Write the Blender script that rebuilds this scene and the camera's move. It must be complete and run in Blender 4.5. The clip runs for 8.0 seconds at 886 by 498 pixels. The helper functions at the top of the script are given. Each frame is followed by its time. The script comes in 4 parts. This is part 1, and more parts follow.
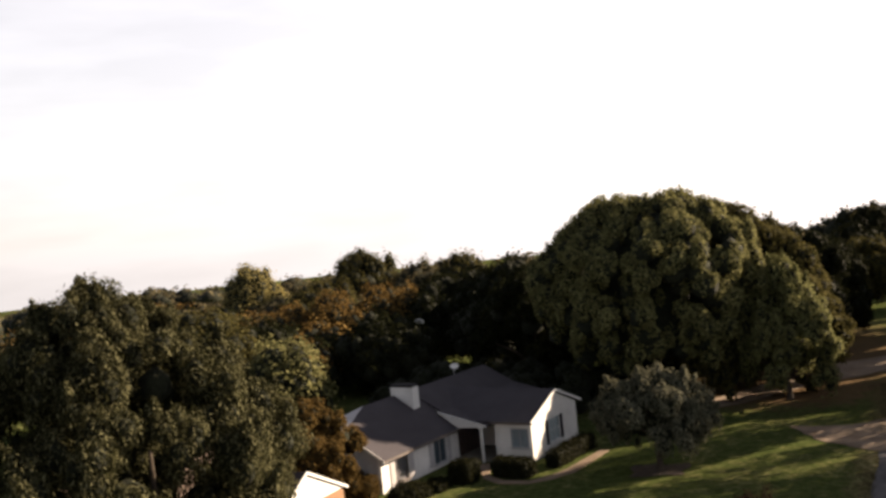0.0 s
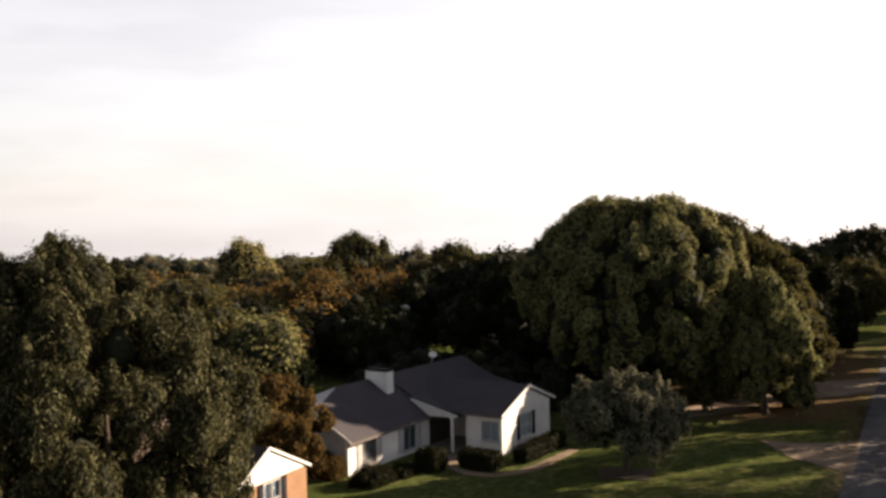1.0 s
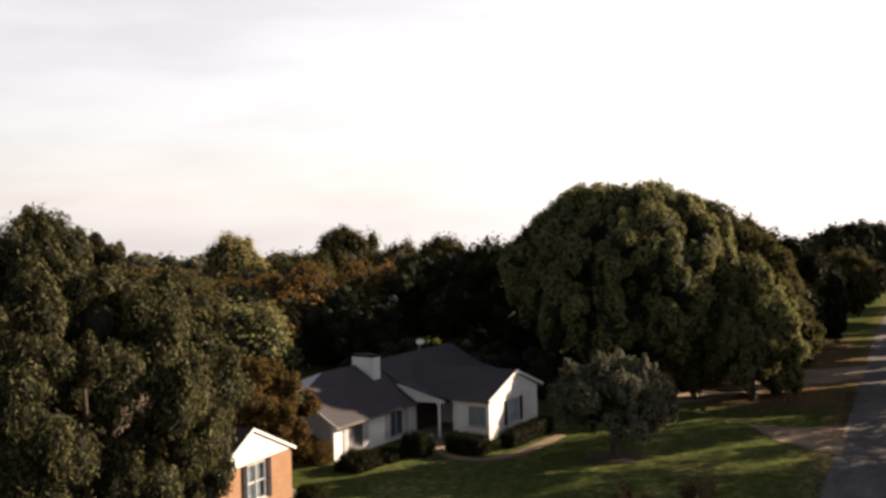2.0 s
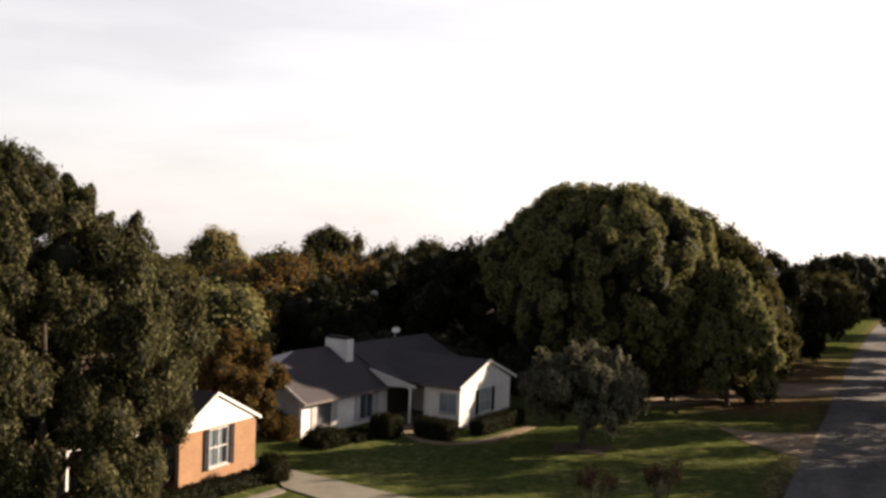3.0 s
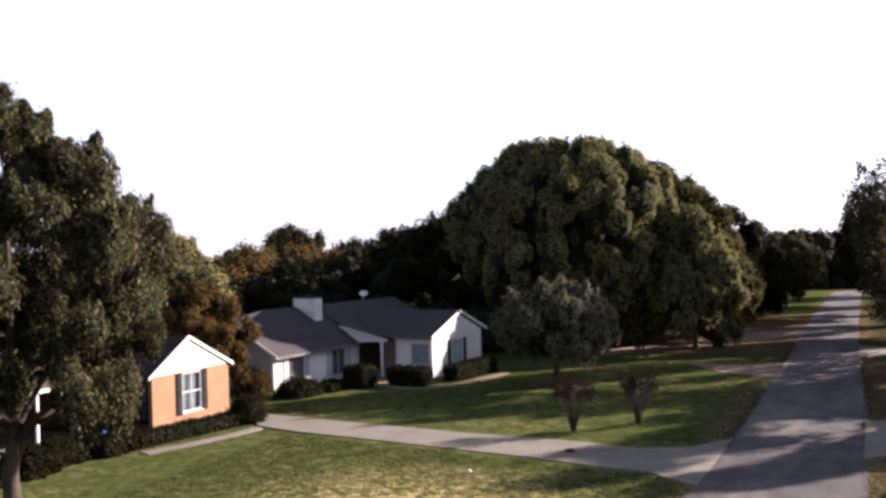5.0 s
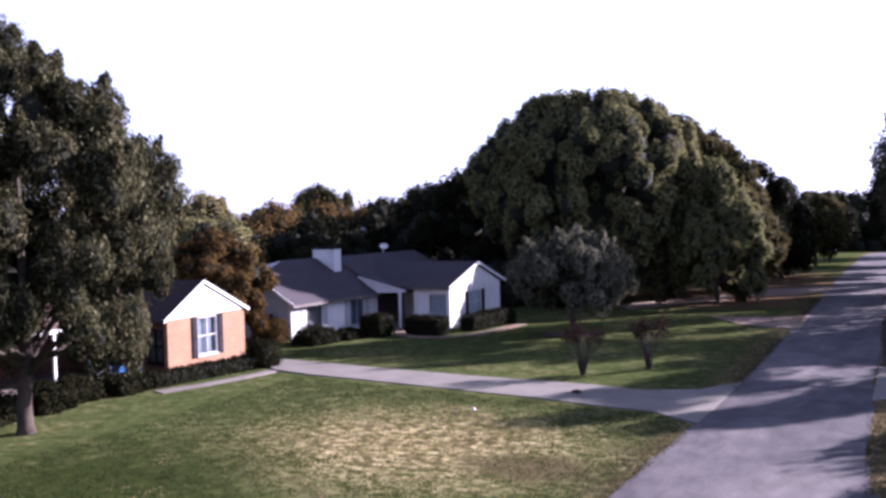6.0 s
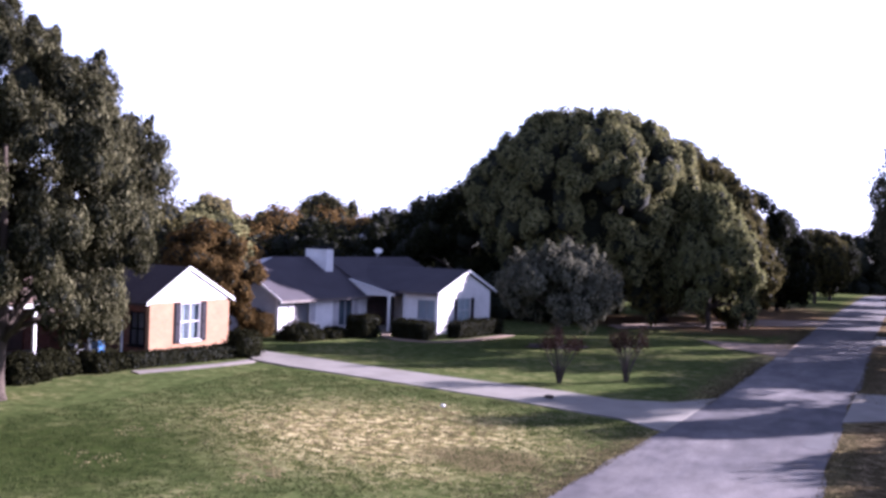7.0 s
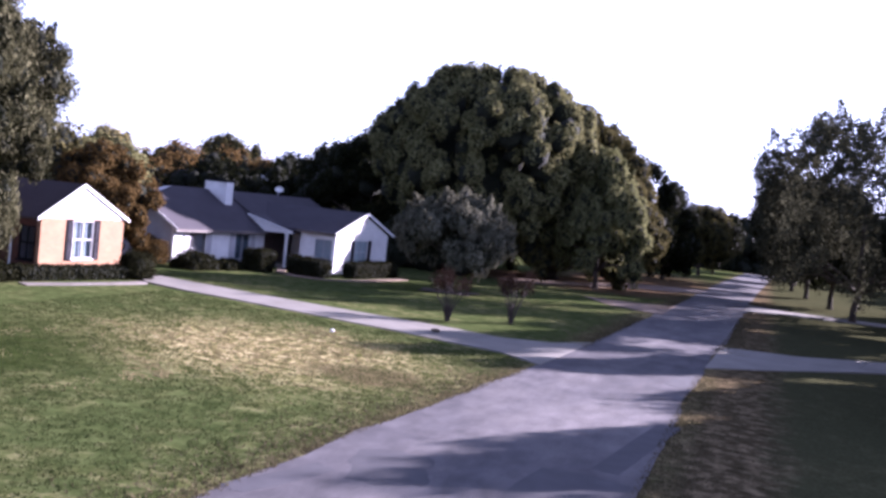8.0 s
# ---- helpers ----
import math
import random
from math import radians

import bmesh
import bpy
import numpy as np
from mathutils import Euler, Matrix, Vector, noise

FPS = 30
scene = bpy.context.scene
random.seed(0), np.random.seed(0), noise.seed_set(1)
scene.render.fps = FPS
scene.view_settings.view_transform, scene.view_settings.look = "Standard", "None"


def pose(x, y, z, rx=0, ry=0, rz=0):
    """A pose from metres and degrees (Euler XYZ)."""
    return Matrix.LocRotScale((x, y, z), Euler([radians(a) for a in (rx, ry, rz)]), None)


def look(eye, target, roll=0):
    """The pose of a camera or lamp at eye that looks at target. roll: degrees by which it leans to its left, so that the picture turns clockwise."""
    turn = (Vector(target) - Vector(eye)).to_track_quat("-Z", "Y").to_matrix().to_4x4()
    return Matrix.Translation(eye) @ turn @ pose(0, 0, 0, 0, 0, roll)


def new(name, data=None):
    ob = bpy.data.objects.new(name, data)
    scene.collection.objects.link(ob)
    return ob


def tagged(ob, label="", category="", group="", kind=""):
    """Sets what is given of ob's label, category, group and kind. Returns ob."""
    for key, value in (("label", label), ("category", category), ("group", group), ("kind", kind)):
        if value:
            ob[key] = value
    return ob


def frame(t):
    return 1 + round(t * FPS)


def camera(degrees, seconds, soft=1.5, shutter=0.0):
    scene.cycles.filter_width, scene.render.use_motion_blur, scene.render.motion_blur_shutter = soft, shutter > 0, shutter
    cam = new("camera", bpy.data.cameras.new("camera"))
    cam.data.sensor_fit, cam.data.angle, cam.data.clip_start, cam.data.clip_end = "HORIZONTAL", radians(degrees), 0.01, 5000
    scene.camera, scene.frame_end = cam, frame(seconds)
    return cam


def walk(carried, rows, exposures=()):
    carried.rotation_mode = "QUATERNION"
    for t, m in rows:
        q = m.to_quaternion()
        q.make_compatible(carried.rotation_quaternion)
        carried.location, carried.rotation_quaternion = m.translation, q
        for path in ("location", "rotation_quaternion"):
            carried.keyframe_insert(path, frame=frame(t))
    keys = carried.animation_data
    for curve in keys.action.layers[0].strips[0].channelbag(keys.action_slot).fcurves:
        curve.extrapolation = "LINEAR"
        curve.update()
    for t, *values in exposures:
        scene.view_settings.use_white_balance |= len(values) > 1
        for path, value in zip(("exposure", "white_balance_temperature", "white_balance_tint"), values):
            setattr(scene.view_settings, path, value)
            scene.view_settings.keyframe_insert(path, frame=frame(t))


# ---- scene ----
cam = camera(50.0, 8.0, soft=3.0)
# seconds, eye x y z, yaw, pitch, roll
ROWS = [
    (0.0, 25.45, -6.77, 14.73, 25.74, -1.32, -5.72),
    (0.5, 25.72, -6.38, 14.67, 25.22, -1.38, -3.22),
    (1.0, 26.27, -6.22, 14.55, 25.83, -1.93, -1.21),
    (1.5, 26.19, -6.10, 14.21, 25.35, -1.85, -2.17),
    (3.0, 26.80, -5.44, 11.47, 24.60, -0.79, 1.87),
    (3.5, 26.65, -5.51, 10.20, 22.86, 0.53, 2.42),
    (4.0, 26.25, -5.45, 9.09, 19.61, -2.02, 3.92),
    (5.5, 26.99, -5.60, 6.99, 23.26, 0.88, -3.26),
    (6.0, 27.52, -5.25, 6.60, 24.33, -1.92, -1.47),
    (6.5, 28.09, -5.11, 6.24, 24.46, -1.14, 2.32),
    (7.0, 28.48, -5.01, 5.76, 24.81, -0.69, 2.11),
    (7.5, 28.58, -4.99, 5.15, 23.28, -0.39, 4.48),
    (8.0, 29.10, -5.87, 4.86, 18.71, -2.67, 6.26),
]
EXPOSURES = [(0.0, 1.81, 7000, 15), (1.7, 1.64, 7000, 15), (4.2, 1.72, 7050, 15), (5.3, 2.16, 5350, 29), (6.0, 2.26, 5020, 39), (6.5, 2.44, 4980, 39), (8.0, 2.66, 4930, 40)]
walk(cam, [(t, pose(x, y, z, 90 + pitch, 0, yaw) @ pose(0, 0, 0, 0, 0, roll)) for t, x, y, z, yaw, pitch, roll in ROWS], EXPOSURES)

# ---- sky and sun ----
SUN_AZ, SUN_EL = 47.0, 19.2  # azimuth counter-clockwise from +x
sun_way = Vector((math.cos(radians(SUN_AZ)) * math.cos(radians(SUN_EL)), math.sin(radians(SUN_AZ)) * math.cos(radians(SUN_EL)), math.sin(radians(SUN_EL))))
world = bpy.data.worlds.new("sky")
scene.world = world
world.use_nodes = True
wt = world.node_tree
wt.nodes.clear()


def wnode(kind, op=None, a=None, b=None):
    n = wt.nodes.new(kind)
    if op:
        n.operation = op
    for i, value in enumerate((a, b)):
        if isinstance(value, (int, float, tuple)):
            n.inputs[i].default_value = value
        elif value is not None:
            wt.links.new(value, n.inputs[i])
    return n


sky = wnode("ShaderNodeTexSky")
sky.sky_type, sky.sun_disc = "NISHITA", False
sky.sun_elevation, sky.sun_rotation = radians(SUN_EL), radians(90 - SUN_AZ)
sky.air_density, sky.dust_density, sky.ozone_density = 1.0, 1.0, 1.0
# a thin white haze, thickest at the horizon and towards the sun, with faint streaks of high cloud
way = wnode("ShaderNodeTexCoord").outputs["Generated"]
up = wnode("ShaderNodeSeparateXYZ", None, way).outputs[2]
rise = wnode("ShaderNodeMath", "POWER", wnode("ShaderNodeMath", "DIVIDE", wnode("ShaderNodeMath", "ABSOLUTE", up).outputs[0], 0.5).outputs[0], 4.0).outputs[0]
thick = wnode("ShaderNodeMath", "DIVIDE", 1.0, wnode("ShaderNodeMath", "ADD", rise, 1.0).outputs[0]).outputs[0]
sunward = wnode("ShaderNodeVectorMath", "DOT_PRODUCT", way, tuple(sun_way)).outputs["Value"]
glow = wnode("ShaderNodeMath", "ADD", wnode("ShaderNodeMath", "MULTIPLY", sunward, 0.135).outputs[0], 0.25).outputs[0]
stretch = wnode("ShaderNodeMapping", None, way)
stretch.inputs["Scale"].default_value = (3.0, 3.0, 16.0)
stretch.inputs["Rotation"].default_value = (0.12, 0.1, 0.4)
streak = wnode("ShaderNodeTexNoise")
streak.inputs["Scale"].default_value, streak.inputs["Detail"].default_value = 1.3, 5.0
wt.links.new(stretch.outputs[0], streak.inputs["Vector"])
band = wnode("ShaderNodeMapRange")
wt.links.new(streak.outputs["Fac"], band.inputs[0])
for i, value in enumerate((0.36, 0.6, 0.88, 1.01)):
    band.inputs[i + 1].default_value = value
haze = wnode("ShaderNodeMath", "MULTIPLY", wnode("ShaderNodeMath", "MULTIPLY", thick, glow).outputs[0], band.outputs[0]).outputs[0]
haze_back = wnode("ShaderNodeBackground", None, (0.95, 0.95, 1.0, 1.0), haze)
sky_back = wnode("ShaderNodeBackground", None, sky.outputs[0], 0.015)
both = wnode("ShaderNodeAddShader", None, haze_back.outputs[0], sky_back.outputs[0])
wt.links.new(both.outputs[0], wnode("ShaderNodeOutputWorld").inputs[0])
sun = new("sun", bpy.data.lights.new("sun", "SUN"))
sun.data.energy, sun.data.angle, sun.data.color = 5.0, radians(0.6), (1.0, 0.83, 0.62)
sun.matrix_world = look(sun_way * 100, (0, 0, 0))


# ---- materials ----
def rgb(c):
    return (*c, 1.0)


class Nodes:
    """A small writer of node materials."""

    def __init__(self, name, rough=0.8, metal=0.0, spec=0.3):
        self.m = bpy.data.materials.new(name)
        self.m.use_nodes = True
        self.t = self.m.node_tree
        self.b = self.t.nodes["Principled BSDF"]
        self.b.inputs["Roughness"].default_value = rough
        self.b.inputs["Metallic"].default_value = metal
        self.b.inputs["Specular IOR Level"].default_value = spec
        self.coord = self.t.nodes.new("ShaderNodeTexCoord").outputs["Object"]

    def put(self, kind, **values):
        n = self.t.nodes.new(kind)
        for k, v in values.items():
            n.inputs[k.replace("_", " ")].default_value = v
        return n

    def link(self, a, b):
        self.t.links.new(a, b)

    def noise(self, scale, detail=4.0, rough=0.6, stretch=None):
        n = self.put("ShaderNodeTexNoise", Scale=scale, Detail=detail, Roughness=rough)
        src = self.coord
        if stretch:
            mp = self.t.nodes.new("ShaderNodeMapping")
            mp.inputs["Scale"].default_value = stretch
            self.link(src, mp.inputs[0])
            src = mp.outputs[0]
        self.link(src, n.inputs["Vector"])
        return n.outputs["Fac"]

    def ramp(self, fac, *stops):
        r = self.t.nodes.new("ShaderNodeValToRGB")
        while len(r.color_ramp.elements) < len(stops):
            r.color_ramp.elements.new(0.5)
        for e, (p, c) in zip(r.color_ramp.elements, stops):
            e.position = p
            e.color = rgb(c) if isinstance(c, tuple) else (c, c, c, 1)
        self.link(fac, r.inputs[0])
        return r.outputs[0]

    def mix(self, fac, a, b, mode="MIX"):
        n = self.t.nodes.new("ShaderNodeMix")
        n.data_type, n.blend_type = "RGBA", mode
        for value, slot in ((fac, n.inputs[0]), (a, n.inputs[6]), (b, n.inputs[7])):
            if isinstance(value, tuple):
                slot.default_value = rgb(value)
            elif isinstance(value, float):
                slot.default_value = value
            else:
                self.link(value, slot)
        return n.outputs[2]

    def math(self, op, a, b=0.0, clamp=False):
        n = self.t.nodes.new("ShaderNodeMath")
        n.operation, n.use_clamp = op, clamp
        for value, slot in ((a, n.inputs[0]), (b, n.inputs[1])):
            if isinstance(value, (int, float)):
                slot.default_value = value
            else:
                self.link(value, slot)
        return n.outputs[0]

    def bump(self, height, strength=0.4, distance=0.02):
        n = self.put("ShaderNodeBump", Strength=strength, Distance=distance)
        self.link(height, n.inputs["Height"])
        self.link(n.outputs[0], self.b.inputs["Normal"])

    def colour(self, c):
        if isinstance(c, tuple):
            self.b.inputs["Base Color"].default_value = rgb(c)
        else:
            self.link(c, self.b.inputs["Base Color"])
        return self


def plain(name, a, b, scale=3.0, fine=40.0, rough=0.8, metal=0.0, bump=0.3, depth=0.01, spec=0.3):
    """Two colours at a coarse scale, darkened by a fine grain, with a fine relief."""
    w = Nodes(name, rough, metal, spec)
    base = w.ramp(w.noise(scale), (0.3, a), (0.7, b))
    grain = w.noise(fine, 3.0)
    w.colour(w.mix(0.35, base, w.ramp(grain, (0.3, 0.55), (0.7, 1.0)), "MULTIPLY"))
    w.bump(grain, bump, depth)
    return w.m


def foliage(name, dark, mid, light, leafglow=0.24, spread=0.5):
    w = Nodes(name, 0.85, 0.0, 0.01)
    geo = w.t.nodes.new("ShaderNodeNewGeometry")
    c = w.ramp(geo.outputs["Random Per Island"], (0.0, tuple(q + spread * (p - q) for p, q in zip(dark, mid))), (0.5, mid), (1.0, tuple(p + spread * (q - p) for p, q in zip(mid, light))))
    big = w.noise(0.5, 3.0)
    c = w.mix(0.8, c, w.ramp(big, (0.32, 0.65), (0.68, 1.2)), "MULTIPLY")
    w.colour(c)
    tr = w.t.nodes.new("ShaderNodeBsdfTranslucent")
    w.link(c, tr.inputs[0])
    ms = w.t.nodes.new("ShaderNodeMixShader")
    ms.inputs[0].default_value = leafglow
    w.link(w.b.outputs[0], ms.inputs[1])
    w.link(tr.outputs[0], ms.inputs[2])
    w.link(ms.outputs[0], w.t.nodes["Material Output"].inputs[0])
    return w.m


def brick(name, a, b, mortar, rough=0.85):
    w = Nodes(name, rough)
    # the pattern needs one wall-wise axis: x + y runs along every wall
    sep = w.t.nodes.new("ShaderNodeSeparateXYZ")
    w.link(w.coord, sep.inputs[0])
    com = w.t.nodes.new("ShaderNodeCombineXYZ")
    w.link(w.math("ADD", sep.outputs[0], sep.outputs[1]), com.inputs[0])
    w.link(sep.outputs[2], com.inputs[1])
    bt = w.put("ShaderNodeTexBrick", Scale=1.0)
    bt.inputs["Brick Width"].default_value, bt.inputs["Row Height"].default_value = 0.215, 0.075
    bt.inputs["Mortar Size"].default_value = 0.006
    bt.inputs["Color1"].default_value, bt.inputs["Color2"].default_value, bt.inputs["Mortar"].default_value = rgb(a), rgb(b), rgb(mortar)
    w.link(com.outputs[0], bt.inputs["Vector"])
    stain = w.ramp(w.noise(0.9), (0.3, 0.8), (0.7, 1.05))
    w.colour(w.mix(0.8, bt.outputs["Color"], stain, "MULTIPLY"))
    w.bump(bt.outputs["Fac"], -0.5, 0.008)
    return w.m


def shingles(name, a, b, course=0.14):
    w = Nodes(name, 0.9, 0.0, 0.15)
    base = w.ramp(w.noise(26.0, 2.0), (0.3, a), (0.7, b))
    base = w.mix(0.5, base, w.ramp(w.noise(0.8), (0.3, 0.75), (0.7, 1.1)), "MULTIPLY")
    sep = w.t.nodes.new("ShaderNodeSeparateXYZ")
    w.link(w.coord, sep.inputs[0])
    step = w.math("FRACT", w.math("DIVIDE", sep.outputs[2], course * 0.45))
    w.colour(w.mix(0.35, base, w.ramp(step, (0.0, 0.5), (0.2, 1.0)), "MULTIPLY"))
    w.bump(step, 0.4, 0.02)
    return w.m


def glass(name, tint=(0.75, 0.85, 0.9)):
    w = Nodes(name, 0.03, 0.0, 0.5)
    w.b.inputs["Base Color"].default_value = rgb(tint)
    w.b.inputs["Transmission Weight"].default_value = 1.0
    w.b.inputs["IOR"].default_value = 1.1
    return w.m


def grass_ground():
    w = Nodes("lawn_ground", 0.95, 0.0, 0.0)
    fine = w.noise(9.0, 5.0, 0.75)
    mid = w.noise(1.1, 4.0)
    wide = w.noise(0.16, 3.0)
    clump = w.noise(2.6, 4.0, 0.65)
    tuft = w.math("ADD", w.math("MULTIPLY", clump, 0.6), w.math("MULTIPLY", fine, 0.4))
    green = w.ramp(tuft, (0.36, (0.0275, 0.0385, 0.0118)), (0.5, (0.0510, 0.0665, 0.0212)), (0.64, (0.0800, 0.0950, 0.0345)))
    wisp = w.noise(4.4, 3.0, 0.6, (0.75, 1.1, 1.0))
    strand = w.math("ADD", w.math("MULTIPLY", wisp, 0.65), w.math("MULTIPLY", tuft, 0.35))
    straw = w.ramp(strand, (0.41, (0.0560, 0.0620, 0.0180)), (0.47, (0.1300, 0.1160, 0.0420)), (0.53, (0.2700, 0.2320, 0.1080)), (0.59, (0.4000, 0.3500, 0.1800)))
    litter = w.ramp(fine, (0.3, (0.0560, 0.0360, 0.0200)), (0.7, (0.1760, 0.1200, 0.0720)))
    sep = w.t.nodes.new("ShaderNodeSeparateXYZ")
    w.link(w.coord, sep.inputs[0])
    x, y = sep.outputs[0], sep.outputs[1]

    def spot(cx, cy, rx, ry, lo=0.55, hi=1.25, rough=0.9):
        dx = w.math("POWER", w.math("DIVIDE", w.math("SUBTRACT", x, cx), rx), 2.0)
        dy = w.math("POWER", w.math("DIVIDE", w.math("SUBTRACT", y, cy), ry), 2.0)
        d = w.math("ADD", w.math("SQRT", w.math("ADD", dx, dy)), w.math("MULTIPLY", w.math("SUBTRACT", mid, 0.5), rough))
        return w.ramp(d, (lo, 1.0), (min(hi, 1.0), 0.0))

    dry = spot(15.0, 19.8, 7.2, 6.6, 0.35, 1.0)
    thin = w.ramp(w.math("ADD", w.math("MULTIPLY", mid, 0.6), w.math("MULTIPLY", wide, 0.6)), (0.56, 0.0), (0.74, 0.3))
    c = w.mix(thin, green, straw)
    c = w.mix(dry, c, straw)
    # lusher grass by the oak, darkened further in colour to dim the lawn
    lush_dimmed = w.ramp(tuft, (0.36, (0.0144, 0.0232, 0.0060)), (0.64, (0.0440, 0.0560, 0.0160)))
    c = w.mix(spot(9.0, 12.5, 6.5, 8.0, 0.35, 1.0), c, lush_dimmed)
    c = w.mix(spot(19.2, 18.4, 2.4, 1.7), c, w.mix(0.5, litter, green))
    # worn verges along both sides of the lane, and leaf litter under the far trees
    lane = w.math("ADD", 22.3, w.math("MULTIPLY", w.math("SUBTRACT", y, 22.0), 0.027))
    off = w.math("ABSOLUTE", w.math("SUBTRACT", w.math("SUBTRACT", x, lane), 2.55))
    verge = w.ramp(w.math("DIVIDE", w.math("ADD", off, w.math("MULTIPLY", w.math("SUBTRACT", mid, 0.5), 2.6)), 5.0), (0.5, 0.8), (0.72, 0.0))
    c = w.mix(verge, c, w.mix(mid, litter, straw))
    c = w.mix(spot(14.0, 70.0, 13.0, 9.0), c, litter)
    c = w.mix(spot(18.0, 88.0, 9.0, 28.0), c, litter)
    # right verge: brown duff, then duller ground with tree shade put into its colour
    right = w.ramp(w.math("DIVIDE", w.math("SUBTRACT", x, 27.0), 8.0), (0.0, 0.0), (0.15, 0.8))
    dim_share = w.ramp(w.math("DIVIDE", w.math("SUBTRACT", x, w.math("ADD", 28.4, w.math("MULTIPLY", mid, 2.0))), 2.0), (0.0, 0.0), (0.5, 1.0))
    dim_verge = w.ramp(fine, (0.3, (0.0260, 0.0265, 0.0140)), (0.7, (0.0640, 0.0600, 0.0340)))
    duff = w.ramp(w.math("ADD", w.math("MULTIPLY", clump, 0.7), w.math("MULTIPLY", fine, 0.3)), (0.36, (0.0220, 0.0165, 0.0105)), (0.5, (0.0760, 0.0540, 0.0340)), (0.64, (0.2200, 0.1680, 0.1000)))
    c = w.mix(right, c, w.mix(dim_share, duff, dim_verge))
    far = w.ramp(w.math("DIVIDE", y, 200.0), (0.4, 0.0), (0.6, 0.5))
    c = w.mix(w.math("MULTIPLY", far, w.math("SUBTRACT", 1.0, right)), c, green)
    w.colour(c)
    w.bump(tuft, 0.6, 0.06)
    return w.m


def asphalt():
    w = Nodes("asphalt", 0.9, 0.0, 0.08)
    fine = w.noise(30.0, 4.0, 0.7)
    base = w.ramp(w.noise(0.7, 4.0), (0.3, (0.0730, 0.0700, 0.0750)), (0.7, (0.1140, 0.1080, 0.1120)))
    base = w.mix(w.ramp(w.noise(0.35, 5.0, 0.6, (1.0, 0.25, 1.0)), (0.48, 0.0), (0.66, 0.75)), base, (0.1680, 0.1560, 0.1520))
    base = w.mix(0.8, base, w.ramp(w.noise(1.7, 5.0, 0.7, (1.0, 0.45, 1.0)), (0.34, 0.68), (0.66, 1.15)), "MULTIPLY")
    w.colour(w.mix(0.5, base, w.ramp(fine, (0.3, 0.65), (0.7, 1.1)), "MULTIPLY"))
    w.bump(fine, 0.4, 0.01)
    return w.m


LAWN = grass_ground()
ASPHALT = asphalt()
PATCH = plain("patched_asphalt", (0.0406, 0.0396, 0.0454), (0.0618, 0.0601, 0.0661), 1.5, 30.0, 0.9)
CONCRETE = plain("worn_concrete", (0.1380, 0.1270, 0.1060), (0.1980, 0.1850, 0.1590), 0.8, 25.0, 0.85)
PATH = plain("dull_path_concrete", (0.1360, 0.1190, 0.1062), (0.1955, 0.1742, 0.1573), 1.2, 25.0, 0.9)
PLASTIC = plain("grey_plastic", (0.16, 0.16, 0.17), (0.22, 0.22, 0.23), 6.0, 50.0, 0.5)
MULCH = plain("dark_mulch", (0.03, 0.022, 0.016), (0.07, 0.05, 0.036), 3.0, 22.0, 0.95, bump=0.8, depth=0.04)
DIRT = plain("bare_earth", (0.1599, 0.1107, 0.0738), (0.2460, 0.1845, 0.1353), 0.7, 12.0, 0.95, bump=0.6, depth=0.04)
WHITE_BRICK = brick("white_painted_brick", (0.64, 0.63, 0.62), (0.70, 0.69, 0.68), (0.55, 0.54, 0.53))
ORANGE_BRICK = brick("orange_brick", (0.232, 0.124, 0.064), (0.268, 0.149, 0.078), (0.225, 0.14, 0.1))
# orange brick darkened: the shade on side and porch walls is in this colour
SHADED_BRICK = brick("shade_darkened_brick", (0.085, 0.03, 0.022), (0.12, 0.045, 0.03), (0.1, 0.07, 0.06))
WHITE = plain("white_paint", (0.607, 0.607, 0.599), (0.672, 0.672, 0.664), 2.0, 30.0, 0.5, bump=0.1)
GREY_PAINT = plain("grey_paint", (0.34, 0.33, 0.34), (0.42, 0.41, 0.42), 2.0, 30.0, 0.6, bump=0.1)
SHUTTER = plain("dark_shutter_paint", (0.009, 0.008, 0.01), (0.015, 0.014, 0.0175), 3.0, 30.0, 0.8, bump=0.1, spec=0.05)
BROWN_TRIM = plain("brown_trim_paint", (0.09, 0.075, 0.07), (0.14, 0.12, 0.11), 3.0, 30.0, 0.6, bump=0.1)
LOUVRE = plain("dull_shutter_slats", (0.0248, 0.0225, 0.0279), (0.0382, 0.0351, 0.0428), 3.0, 30.0, 0.85, bump=0.1, spec=0.05)
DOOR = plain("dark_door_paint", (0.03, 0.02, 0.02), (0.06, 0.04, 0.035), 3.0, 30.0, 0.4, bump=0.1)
CURTAIN = plain("pale_blind", (0.08, 0.088, 0.1), (0.13, 0.14, 0.16), 6.0, 60.0, 0.8)
DRAPE = plain("grey_drape", (0.15, 0.12, 0.12), (0.22, 0.18, 0.18), 6.0, 60.0, 0.8)
ROOF_GREY = shingles("grey_shingles", (0.036, 0.0325, 0.0385), (0.074, 0.068, 0.077))
ROOF_DARK = shingles("dark_shingles", (0.034, 0.0272, 0.0289), (0.068, 0.0553, 0.0553))
ROOF_BROWN = shingles("brown_shingles", (0.102, 0.0723, 0.0595), (0.17, 0.128, 0.102))
GLASS = glass("window_glass")
METAL = plain("grey_metal", (0.4, 0.4, 0.42), (0.55, 0.55, 0.57), 6.0, 50.0, 0.4, 0.6)
BARK = plain("bark", (0.035, 0.026, 0.02), (0.085, 0.066, 0.05), 2.0, 18.0, 0.95, bump=0.9, depth=0.05)
STEM = plain("smooth_bark", (0.03, 0.022, 0.019), (0.06, 0.046, 0.04), 3.0, 24.0, 0.9, bump=0.5, depth=0.02)
BLUE = plain("blue_plastic", (0.011, 0.0715, 0.22), (0.022, 0.11, 0.275), 4.0, 30.0, 0.4)
